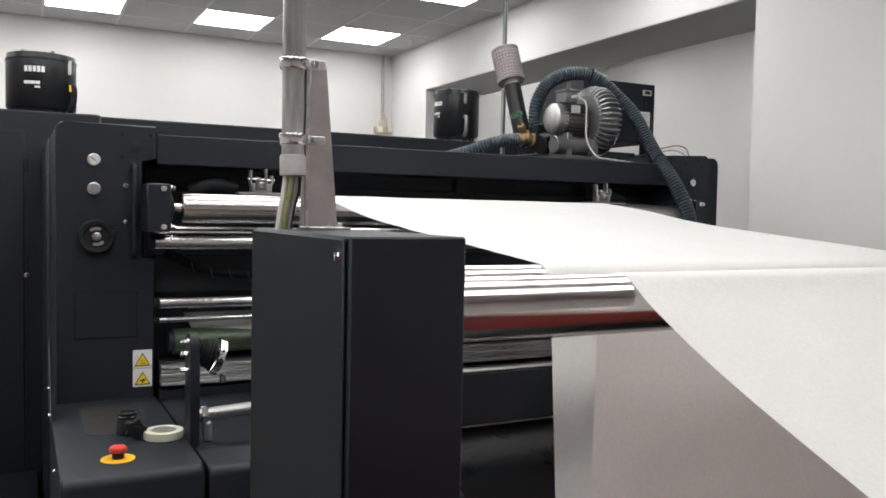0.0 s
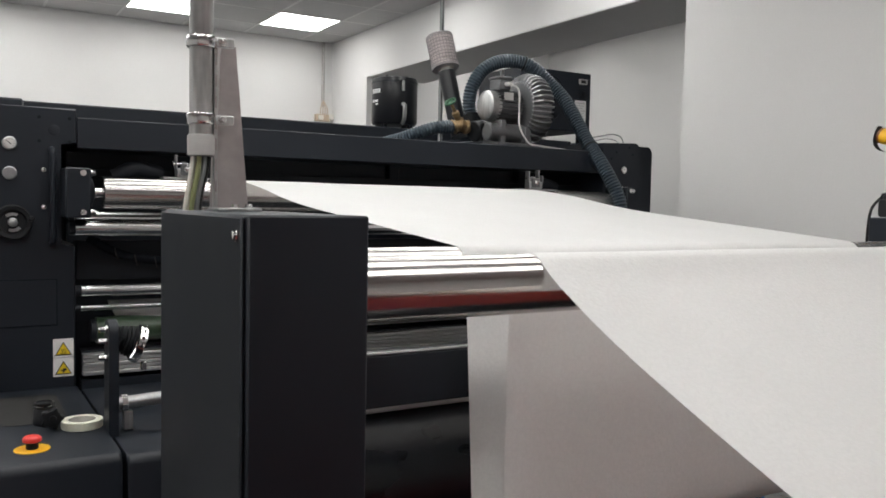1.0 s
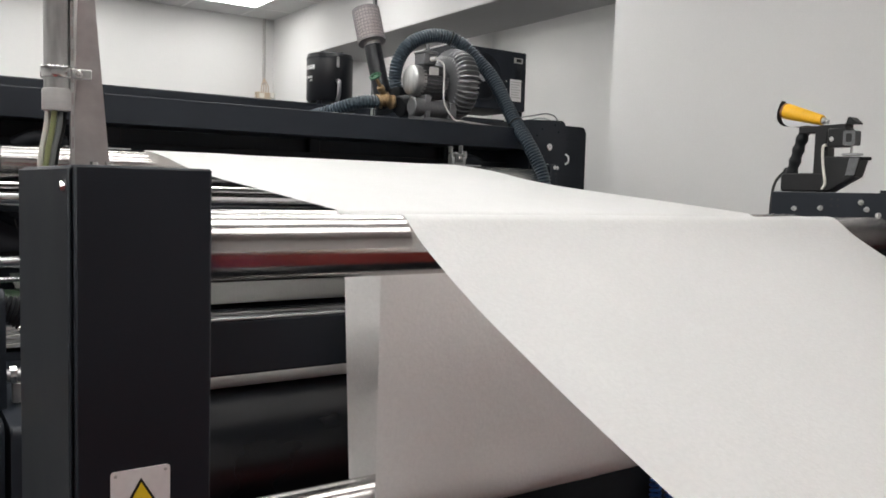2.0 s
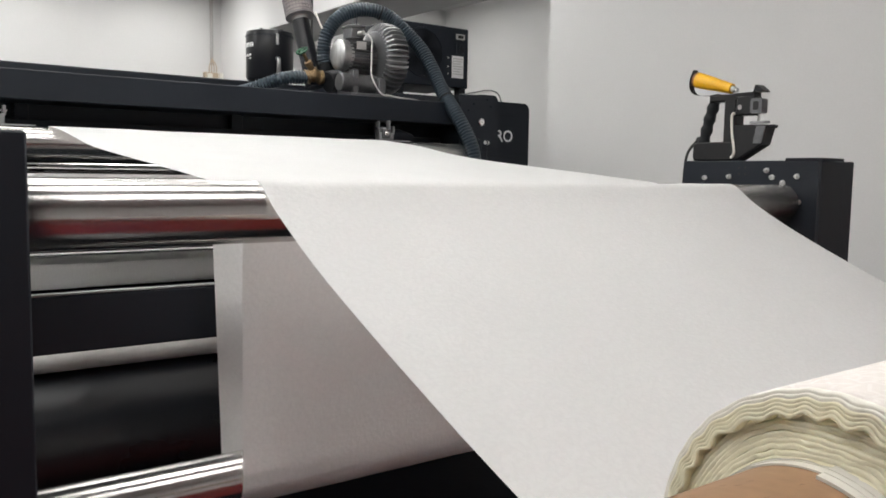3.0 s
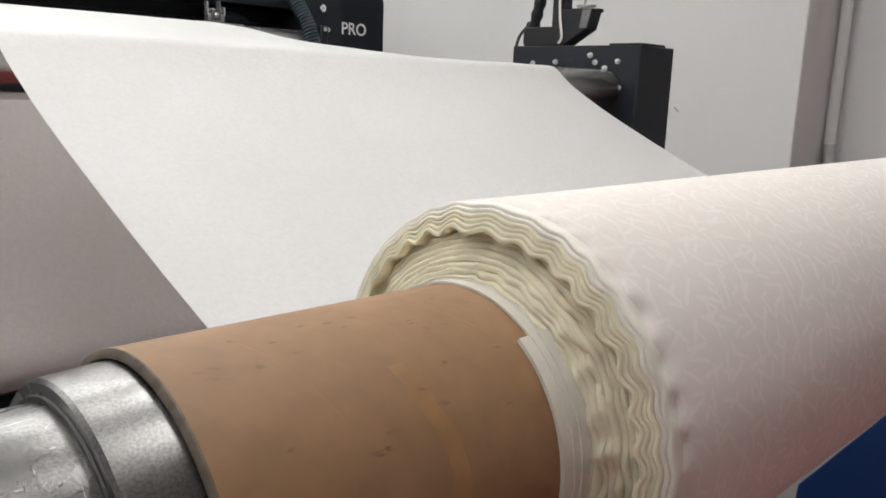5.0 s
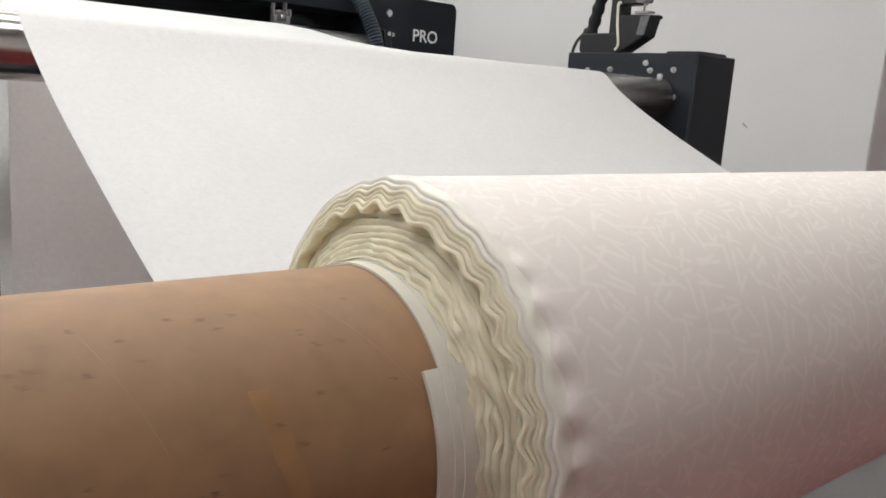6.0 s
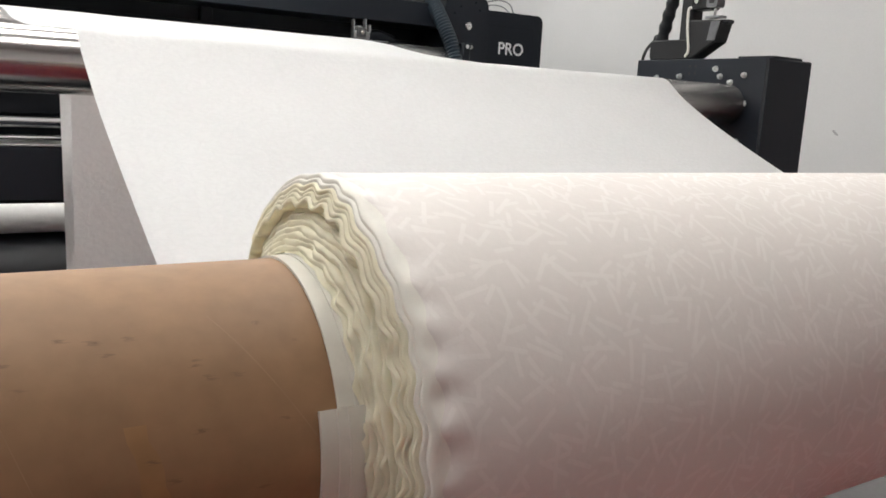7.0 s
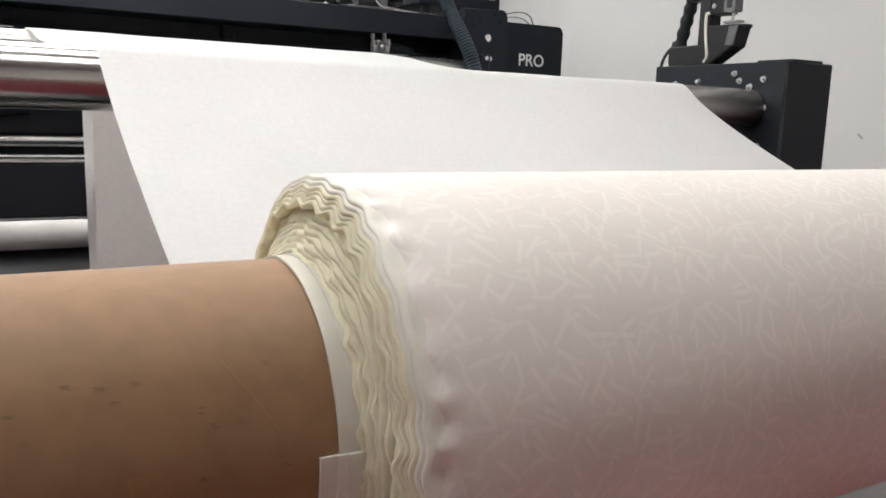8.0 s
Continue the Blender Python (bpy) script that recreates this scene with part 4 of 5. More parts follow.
for x in (1.39, 1.505):
    cable = thing("coiled_cable", "blue coiled cable hanging before the black desk", "cable", "coiled cables")
    way = [Vector((x + 0.024 * math.cos(a), 1.285 + 0.024 * math.sin(a), FLOOR + 0.008 + a * 0.0040)) for a in [0.4 * i for i in range(270)]]
    part("coil", tube(way, 0.008, 6), BLUE_CABLE, cable)


# ---------------------------------------------------------------- left side: desk, cabinet
def build_desk():
    d = thing("machine_desk", "black sheet-steel desk in front of the machine with controls on top", "machine cover")
    y0 = 1.32
    prof = [(y0, FLOOR), (y0, 0.66)] + [(y0 + 0.03 - 0.03 * math.cos(radians(a)), 0.66 + 0.03 * math.sin(radians(a))) for a in range(15, 91, 15)] + [(FY - 0.002, 0.69), (FY - 0.002, FLOOR)]
    part("housing", prism(prof, "x", -1.86, -1.452, bev=0.008), BLACK, d)
    prof2 = [(y + 0.0, z - 0.012 if z > 0 else z) for y, z in prof]
    part("housing", prism(prof2, "x", -1.436, 1.57, bev=0.006), BLACK, d)
    part("gusset", prism([(FY - 0.002, 0.69), (FY - 0.30, 0.69), (FY - 0.002, 0.95)], "x", -1.8655, -1.8605), BLACK, d)
    for y, z in ((1.42, 0.56), (1.38, 0.45), (1.75, 0.6), (2.05, 0.72), (2.15, 0.80), (1.36, 0.2)):
        part("screw", bolt((-1.8655 if z > 0.69 else -1.86, y, z), (-1, 0, 0), 0.006, 0.006), CHROME, d)
    part("panel_gap", box(-1.8605, -1.8595, 1.52, 1.525, FLOOR + 0.1, 0.62), INK, d)
    part("scuffed_area", prism(rounded(-1.76, -1.55, 1.80, 2.25, 0.04, 4), "z", 0.690, 0.6905), material("scuffed_coat", (0.0145, 0.0138, 0.0135), 0.7, grain=90, spread=0.25, bump=0.05, stain=14, stain_spread=0.3), d)
    for x, z in ((-1.39, 0.36), (-1.38, 0.47)):
        part("screw", bolt((x, y0, z), (0, -1, 0), 0.007, 0.006), CHROME, d)
    return d


build_desk()


def build_desk_items():
    es = thing("emergency_stop", "red mushroom emergency stop button on a yellow disc", "button")
    x, y, z = -1.688, 1.488, 0.6905
    part("disc", lathe((x, y, z), (0, 0, 1), [(0, 0.052), (0.003, 0.052), (0.004, 0.050)], 40), YELLOW, es)
    part("stem", lathe((x, y, z + 0.004), (0, 0, 1), [(0, 0.018), (0.022, 0.018)], 24), BLACK_DEEP, es)
    part("mushroom", lathe((x, y, z + 0.024), (0, 0, 1), [(0, 0.020), (0.003, 0.027), (0.012, 0.027), (0.018, 0.022), (0.020, 0.012)], 32), RED, es)
    tp = thing("tape_roll", "roll of cream masking tape lying on the desk", "tape roll")
    part("tape", lathe((-1.520, 1.690, 0.6905), (0, 0, 1), [(0, 0.047), (0, 0.064), (0.002, 0.066), (0.026, 0.066), (0.028, 0.064), (0.028, 0.047)], 48, closed=True), TAPE, tp)
    part("tape_core", lathe((-1.520, 1.690, 0.6908), (0, 0, 1), [(0, 0.044), (0, 0.0468), (0.027, 0.0468), (0.027, 0.044)], 40, closed=True), PLASTIC_W, tp)
    cap = thing("lens_cap_cup", "small black ribbed cup with a glassy rim on the desk", "cup")
    part("cup", lathe((-1.628, 1.790, 0.6905), (0, 0, 1), [(0, 0.034), (0.004, 0.037), (0.05, 0.034), (0.055, 0.031), (0.060, 0.032), (0.075, 0.031), (0.077, 0.026), (0.072, 0.024), (0.072, 0.002)], 36), BLACK_GLOSS, cap)
    for h in (0.058, 0.064, 0.070):
        part("rib", lathe((-1.628, 1.790, 0.6905 + h), (0, 0, 1), [(0, 0.0318), (0, 0.0335), (0.003, 0.0335), (0.003, 0.0318)], 36, closed=True), CHROME if h == 0.064 else GLASS_DARK, cap)
    kn = thing("star_knob", "black plastic star knob lying on the desk", "knob")
    bm = bmesh.new()
    pts = []
    for k in range(40):
        a = 2 * math.pi * k / 40
        pts.append((-1.612 + (0.030 + 0.008 * math.cos(5 * a)) * math.cos(a), 0.73 + (0.030 + 0.008 * math.cos(5 * a)) * math.sin(a)))
    part("grip", prism(pts, "y", 1.68, 1.71, bev=0.004), RUBBER, kn)
    part("hub", lathe((-1.612, 1.685, 0.73), (0, -1, 0), [(0, 0.014), (0.012, 0.012)], 18), RUBBER, kn)
    part("stud", rod((-1.612, 1.705, 0.73), (-1.612, 1.74, 0.7), 0.008, 10), CHROME, kn)


build_desk_items()


def build_arm():
    a = thing("tension_arm", "black pivot arm with bellows and perforated steel ring", "machine arm")
    y = 1.62
    pts = [(y - 0.05, 0.675), (y + 0.05, 0.675)] + [(y + 0.05 * math.cos(radians(t)), 1.015 + 0.05 * math.sin(radians(t))) for t in range(0, 181, 15)]
    part("plate", prism(pts, "x", -1.452, -1.420, bev=0.003), BLACK, a)
    bm = bmesh.new()
    prof = []
    for k in range(6):
        prof += [(0.002 + k * 0.012, 0.028 + 0.004 * k), (0.008 + k * 0.012, 0.042 + 0.003 * k)]
    part("bellows", lathe((-1.432, y, 1.005), (1, 0, -0.35), prof, 28), RUBBER, a)
    ring = part("ring", lathe((-1.362, y, 0.98), (1, 0, -0.35), [(0, 0.055), (0, 0.064), (0.022, 0.064), (0.022, 0.055)], 40, closed=True), CHROME, a, "perforated steel ring")
    for k in range(14):
        t = 2 * math.pi * k / 14
        d, u, v = basis((1, 0, -0.35))
        c = Vector((-1.362, y, 0.98)) + d * 0.011 + (u * math.cos(t) + v * math.sin(t)) * 0.0638
        part("slot", rod(c, c + (u * math.cos(t) + v * math.sin(t)) * 0.001, 0.005, 8), INK, ring)
    part("ring_ear", box(-1.345, -1.325, y - 0.02, y, 0.885, 0.915, 0.003), CHROME, ring)
    for dz in (-0.075, 0.02, -0.02):
        part("bolt", bolt((-1.452, y - 0.02, 1.015 + dz), (-1, 0, 0), 0.010, 0.022), CHROME, a)
    r = part("clamp_rod", rod((-1.415, y, 0.775), (-1.08, y, 0.79), 0.022, 24), ALU, a, "bright aluminium rod")
    part("rod_end", rod((-1.44, y, 0.774), (-1.40, y, 0.776), 0.017, 16), RUBBER, r)
    part("clamp_nut", lathe((-1.405, y, 0.775), (1, 0, 0), [(0, 0.03), (0.018, 0.03)], 8), CHROME, r)
    part("clamp_foot", box(-1.40, -1.37, y - 0.015, y + 0.015, 0.685, 0.75, 0.003), GALV, r)


build_arm()


def build_cabinet():
    c = thing("control_cabinet", "tall black control cabinet with a flush door", "cabinet")
    part("body", box(-3.6, -1.517, 4.25, 5.6, FLOOR, 2.058, 0.012), BLACK, c)
    part("door", box(-3.2, -1.945, 4.238, 4.25, -0.177, 1.933, 0.004), BLACK, c)
    part("door_gap", box(-1.944, -1.936, 4.247, 4.249, -0.177, 1.933), INK, c)
    for z in (1.70, 1.10, 0.25):
        part("hinge", box(-1.944, -1.926, 4.233, 4.25, z, z + 0.07, 0.003), BLACK_DEEP, c)
    part("latch", bolt((-1.935, 4.235, 1.07), (0, -1, 0), 0.010, 0.010), CHROME, c)
    part("side_step", box(-1.85, -1.60, 3.21, 4.249, FLOOR, 1.83, 0.02), BLACK, c)


build_cabinet()
plinth = thing("cabinet_plinth", "low black steel plinth in front of the control cabinet", "plinth")
part("cover", box(-3.4, -1.88, 3.3, 4.225, FLOOR, FLOOR + 0.16, 0.008), BLACK, plinth)


# ---------------------------------------------------------------- on top of the machine
def build_can(x, y, z, turn, r, tall=1.72, side=62):
    c = thing("oil_mist_filter", "black drum-shaped oil mist filter with white print", "filter", "black filters on the machine", at=(x, y, z))
    h = r * tall
    part("drum", lathe((0, 0, 0.03), (0, 0, 1), [(0, r * 0.93), (0.015, r * 0.98), (0.02, r), (h - 0.03, r), (h - 0.02, r * 0.985), (h, r * 0.97), (h + 0.006, r * 0.9), (h + 0.01, r * 0.3)], 48), BLACK_GLOSS, c)
    part("rim_band", lathe((0, 0, h - 0.015), (0, 0, 1), [(0, r), (0, r * 1.015), (0.012, r * 1.015), (0.012, r)], 48, closed=True), BLACK, c)
    for a in range(0, 360, 90):
        t = radians(a + 30)
        part("foot", box(r * 0.8 * math.cos(t) - 0.02, r * 0.8 * math.cos(t) + 0.02, r * 0.8 * math.sin(t) - 0.02, r * 0.8 * math.sin(t) + 0.02, -0.012, 0.035, 0.004), BLACK_DEEP, c)
        part("clip", box(r * 0.6 * math.cos(t) - 0.012, r * 0.6 * math.cos(t) + 0.012, r * 0.6 * math.sin(t) - 0.012, r * 0.6 * math.sin(t) + 0.012, h + 0.034, h + 0.055, 0.004), BLACK_DEEP, c)

    def badge(rows, zc, mat):
        """A print bent round the drum: bars of the size of the writing."""
        for row, (dz, hgt, a0, a1, cuts) in enumerate(rows):
            bm = bmesh.new()
            for k in range(cuts):
                lo, hi = a0 + (a1 - a0) * (k + 0.08) / cuts, a0 + (a1 - a0) * (k + 0.86) / cuts
                prev = None
                for q in range(4):
                    t = radians(lo + (hi - lo) * q / 3)
                    w = [bm.verts.new(((r + 0.0012) * math.cos(t), (r + 0.0012) * math.sin(t), zc + dz + s * hgt / 2)) for s in (-1, 1)]
                    if prev:
                        bm.faces.new((prev[0], w[0], w[1], prev[1]))
                    prev = w
            part("print", bm, mat, c, "white print on the drum")
    badge([(0.0, 0.036, turn - 17, turn + 17, 5), (-0.085, 0.020, turn - 17, turn + 9, 7), (-0.112, 0.012, turn, turn + 9, 4)], h * 0.78, WHITE_INK)
    # cable and handle at the side
    t = radians(turn + side)
    d = Vector((math.cos(t), math.sin(t), 0))
    part("latch", box(d.x * r - 0.012, d.x * r + 0.012, d.y * r - 0.008, d.y * r + 0.008, h - 0.09, h, 0.003), GALV, c)
    part("side_handle", tube(spline([d * (r - 0.01) + Vector((0, 0, 0.20)), d * (r + 0.035) + Vector((0, 0, 0.18)), d * (r + 0.03) + Vector((0, 0, 0.08)), d * (r - 0.005) + Vector((0, 0, 0.03))], 6), 0.018, 10), ALU if tall > 1.8 else BLACK_DEEP, c)
    part("type_plate", box(d.x * r * 1.0 - 0.002, d.x * r + 0.012, d.y * r - 0.03, d.y * r + 0.03, 0.16, 0.20), LABEL_Y, c)
    return c


build_can(-1.84, 4.75, 2.070, 258, 0.209)
build_can(1.457, 5.147, 2.125, 188, 0.200, 2.0, 76)


def plug(x, y, z, label):
    p = thing("power_plug", label, "plug", "red and white plugs")
    part("body", rod((x - 0.05, y, z), (x + 0.05, y - 0.02, z + 0.015), 0.026, 18, bev=0.004), PLASTIC_W, p)
    part("collar", lathe((x + 0.045, y - 0.019, z + 0.014), (1, -0.2, 0.15), [(0, 0.032), (0.02, 0.032)], 20), RED, p)
    part("cord", tube(spline([(x - 0.05, y, z), (x - 0.10, y, z + 0.01), (x - 0.16, y + 0.03, z - 0.02)], 5), 0.008, 8), PLASTIC_W, p)


plug(1.776, 5.026, 2.139, "white power plug with a red collar on the machine top")
plug(-2.16, 4.50, 2.085, "white power plug with a red collar on the cabinet top")
lead = thing("power_lead", "thin cream cable hanging down to the plug", "cable")
part("cord", tube(spline([(1.776, 5.06, 2.139), (1.87, 5.07, 2.21), (1.96, 5.12, 2.33), (2.02, 5.2, 2.56), (2.02, 5.4, 2.84)], 6), 0.009, 8), PLASTIC_W, lead)


def build_blower():
    b = thing("side_channel_blower", "cast aluminium side-channel blower with ribbed casing on the machine", "blower")
    cx, cy, cz = 1.20, 2.93, 2.085
    # Casing darker than its ribs: the shade between them is in the colour.
    part("casing", lathe((cx, cy, cz), (1, 0, 0), [(-0.035, 0.06), (-0.03, 0.125), (-0.02, 0.150), (0.0, 0.156), (0.03, 0.162), (0.09, 0.162), (0.12, 0.156), (0.14, 0.146), (0.15, 0.12), (0.135, 0.09), (0.13, 0.03)], 64), CAST, b, "ribbed cast casing")
    for k in range(40):
        a = 2 * math.pi * k / 40
        u = Vector((0, math.cos(a), math.sin(a)))
        w = Vector((0, -math.sin(a), math.cos(a))) * 0.0035
        c = Vector((cx, cy, cz))
        pts = [(-0.028, 0.125), (-0.018, 0.162), (0.0, 0.186), (0.03, 0.197), (0.09, 0.197), (0.122, 0.186), (0.146, 0.158), (0.153, 0.12)]
        bm = bmesh.new()
        lo = [bm.verts.new(c + Vector((s, 0, 0)) + u * r - w) for s, r in pts]
        hi = [bm.verts.new(c + Vector((s, 0, 0)) + u * r + w) for s, r in pts]
        for i in range(len(pts) - 1):
            bm.faces.new((lo[i], lo[i + 1], hi[i + 1], hi[i]))
        bm.faces.new(lo)
        bm.faces.new(hi[::-1])
        part("rib", bm, ALU, b)
    mo = part("motor", lathe((0.95, cy, cz), (1, 0, 0), [(0, 0.085), (0.22, 0.085)], 40), CAST, b, "finned electric motor")
    for k in range(26):
        a = 2 * math.pi * k / 26
        u = Vector((0, math.cos(a), math.sin(a)))
        w = Vector((0, -math.sin(a), math.cos(a)))
        bm = bmesh.new()
        c = Vector((0, cy, cz))
        v = [bm.verts.new(c + Vector((x, 0, 0)) + u * r + w * s) for x in (0.985, 1.165) for r in (0.083, 0.103) for s in (-0.002, 0.002)]
        for q in ((0, 1, 3, 2), (4, 6, 7, 5), (0, 4, 5, 1), (2, 3, 7, 6), (0, 2, 6, 4), (1, 5, 7, 3)):
            bm.faces.new([v[i] for i in q])
        part("fin", bm, CAST, mo)
    part("fan_cover", lathe((0.932, cy, cz), (1, 0, 0), [(0, 0.070), (0.004, 0.086), (0.010, 0.092), (0.072, 0.094), (0.072, 0.085)], 40), GALV, mo, "smooth grey fan cover")
    tb = part("terminal_box", box(1.00, 1.09, cy - 0.06, cy + 0.05, cz + 0.098, cz + 0.165, 0.006), CAST, mo)
    part("terminal_lid", box(0.995, 1.095, cy - 0.066, cy + 0.056, cz + 0.165, cz + 0.18, 0.004), CAST, tb)
    part("gland", rod((1.05, cy - 0.06, cz + 0.13), (1.06, cy - 0.10, cz + 0.13), 0.014, 12), PLASTIC_G, tb)
    part("eye_bolt", rod((1.06, cy, cz + 0.18), (1.06, cy, cz + 0.23), 0.012, 12), CAST, tb)
    part("rating_plate", box(1.01, 1.075, cy - 0.108, cy - 0.102, cz + 0.03, cz + 0.075), PLASTIC_G, mo)
    part("power_cable", tube(spline([(1.06, cy - 0.10, cz + 0.13), (1.09, cy - 0.14, cz + 0.09), (1.075, cy - 0.17, cz - 0.03), (1.06, cy - 0.20, cz - 0.14), (1.10, cy - 0.24, cz - 0.235), (1.16, cy - 0.26, cz - 0.25), (1.34, cy - 0.30, cz - 0.268)], 7), 0.0055, 8), PLASTIC_G, b)
    part("silencer", rod((0.92, cy - 0.05, cz - 0.165), (1.20, cy - 0.05, cz - 0.165), 0.055, 28, bev=0.006), CAST, b)
    part("foot_plate", box(0.95, 1.24, cy - 0.14, cy + 0.16, 1.835, 1.855, 0.003), CAST, b)
    part("foot", box(0.99, 1.03, cy - 0.10, cy + 0.10, 1.855, cz - 0.09, 0.004), CAST, b)
    part("foot", box(1.16, 1.21, cy - 0.12, cy + 0.12, 1.855, cz - 0.13, 0.004), CAST, b)
    part("end_cap", lathe((cx + 0.14, cy, cz), (1, 0, 0), [(0, 0.045), (0.03, 0.042), (0.04, 0.02)], 20), CAST, b)
    part("elbow", tube(spline([(0.875, cy - 0.05, cz - 0.165), (0.82, cy - 0.06, cz - 0.165), (0.79, cy - 0.07, cz - 0.12), (0.785, cy - 0.075, cz - 0.06)], 6), 0.045, 16), RUBBER, b)
    for z in (cz - 0.165, cz - 0.10):
        part("hose_clip", lathe((0.80, cy - 0.07, z), (0.3, 0, 1), [(0, 0.046), (0, 0.05), (0.014, 0.05), (0.014, 0.046)], 24, closed=True), BLACK_DEEP, b)
    part("plinth", box(0.9, 1.34, cy - 0.16, cy + 0.18, 1.815, 1.836, 0.004), BLACK, b)
    ring = Matrix.Translation((cx + 0.06, cy, cz)) @ Matrix.Diagonal((0.9, 1.12, 1.12, 1)) @ Matrix.Translation((-cx - 0.06, -cy, -cz))
    for o in b.children:
        if o.name.split(".")[0] in ("casing", "rib"):
            o.data.transform(ring)
    # Shrunk towards the first camera eye: moves nearer, keeps its outline in view.
    toward_eye = Matrix.Translation((-0.117, -0.075, 0.089)) @ Matrix.Scale(0.94, 4)
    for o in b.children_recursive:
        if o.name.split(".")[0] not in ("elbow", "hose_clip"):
            o.data.transform(toward_eye)


build_blower()


def corrugated(pts, r, label, step=0.0088):
    h = thing("suction_hose", label, "hose", "corrugated hoses")
    way = resample(spline(pts, 14), step)
    part("hose", tube(way, lambda i: r if i % 2 else r * 0.8, 18), HOSE, h, sharp=1.3)
    return h, way


hose, way = corrugated([(0.785, 2.86, 2.00), (0.77, 2.86, 2.07), (0.785, 2.85, 2.18), (0.86, 2.83, 2.29), (1.00, 2.80, 2.347), (1.14, 2.75, 2.32), (1.25, 2.67, 2.20), (1.30, 2.58, 2.08), (1.325, 2.43, 1.86), (1.33, 2.30, 1.72), (1.35, 2.22, 1.60), (1.365, 2.18, 1.50), (1.37, 2.17, 1.40)], 0.043, "blue-grey corrugated suction hose arching over the blower")
for k in (0.33, 0.72):
    p = way[int(len(way) * k)]
    q = way[int(len(way) * k) + 2]
    part("cable_tie", lathe(p, q - p, [(0, 0.042), (0, 0.046), (0.008, 0.046), (0.008, 0.042)], 24, closed=True), INK, hose)
corrugated([(0.66, 2.86, 1.93), (0.58, 2.87, 1.925), (0.50, 2.90, 1.905), (0.40, 2.98, 1.86), (0.30, 3.1, 1.82)], 0.04, "blue-grey corrugated hose lying behind the front beam")


def build_valve():
    v = thing("relief_valve", "brass valve with green handwheel between hose and blower", "valve")
    part("body", tube(spline([(0.66, 2.86, 1.93), (0.70, 2.85, 1.945), (0.74, 2.85, 1.935), (0.79, 2.85, 1.93)], 6), lambda i: 0.036 + 0.009 * (i % 6 < 2), 16), BRASS, v)
    part("bonnet", lathe((0.705, 2.85, 1.95), (-0.80, -0.32, 1), [(0, 0.032), (0.03, 0.03), (0.035, 0.02), (0.06, 0.018), (0.065, 0.024), (0.085, 0.022), (0.09, 0.010), (0.152, 0.009)], 20), BRASS, v)
    c = Vector((0.705, 2.85, 1.95)) + Vector((-0.80, -0.32, 1)).normalized() * 0.150
    w = part("handwheel", lathe(c, (-0.80, -0.32, 1), [(0, 0.031), (0.005, 0.037), (0.012, 0.037), (0.014, 0.031), (0.008, 0.027)], 28, closed=True), VALVE_GREEN, v, "green handwheel")
    d, u, q = basis((-0.80, -0.32, 1))
    for k in range(4):
        t = math.pi / 2 * k
        part("spoke", rod(c + d * 0.007, c + d * 0.007 + (u * math.cos(t) + q * math.sin(t)) * 0.032, 0.004, 6), VALVE_GREEN, w)
    part("manifold", rod((0.765, 2.80, 1.905), (0.87, 2.82, 1.93), 0.062, 20, bev=0.006), RUBBER, v)
    for k in range(7):
        part("stud", rod((0.80 + 0.01 * k, 2.80, 1.91 + 0.012 * (k % 3)), (0.80 + 0.01 * k, 2.785, 1.92 + 0.012 * (k % 3)), 0.006, 6), RUBBER, v)


build_valve()


def build_filter():
    f = thing("intake_filter", "wire-caged intake filter on a slanting black tube", "filter")
    p, q, top = Vector((0.735, 2.90, 1.88)), Vector((0.698, 3.01, 2.275)), Vector((0.683, 3.10, 2.54))
    part("tube", rod(p, q, 0.052, 28), BLACK_GLOSS, f)
    d = (top - q).normalized()
    part("neck", lathe(q - d * 0.01, d, [(0, 0.05), (0.012, 0.05), (0.016, 0.036), (0.03, 0.034)], 28), PLASTIC_G, f)
    part("cartridge", lathe(q + d * 0.02, d, [(0, 0.045), (0.012, 0.074), (0.215, 0.074), (0.22, 0.03)], 32), LINEN, f)
    cage = part("end_ring", lathe(q + d * 0.022, d, [(0, 0.05), (0, 0.084), (0.012, 0.086), (0.012, 0.05)], 32, closed=True), MESH_GREY, f)
    part("end_ring", lathe(q + d * 0.225, d, [(0, 0.0), (0.001, 0.084), (0.010, 0.084), (0.016, 0.05)], 32), MESH_GREY, f)
    _, u, v = basis(d)
    for k in range(26):
        t = 2 * math.pi * k / 26
        o = (u * math.cos(t) + v * math.sin(t)) * 0.0815
        part("wire", rod(q + d * 0.028 + o, q + d * 0.23 + o, 0.0022, 5), MESH_GREY, f)
    for k in range(9):
        part("hoop", lathe(q + d * (0.045 + 0.021 * k), d, [(0, 0.080), (0, 0.0845), (0.004, 0.0845), (0.004, 0.080)], 32, closed=True), MESH_GREY, f)
    pole = thing("cable_pole", "thin grey cable pole rising behind the filter to the ceiling", "pole")
    part("pole", box(1.363, 1.391, 4.205, 4.233, FLOOR, CEIL, 0.003), WIRE_K, pole)
    part("pole_groove", box(1.372, 1.382, 4.202, 4.2045, 1.80, CEIL), INK, pole)


build_filter()


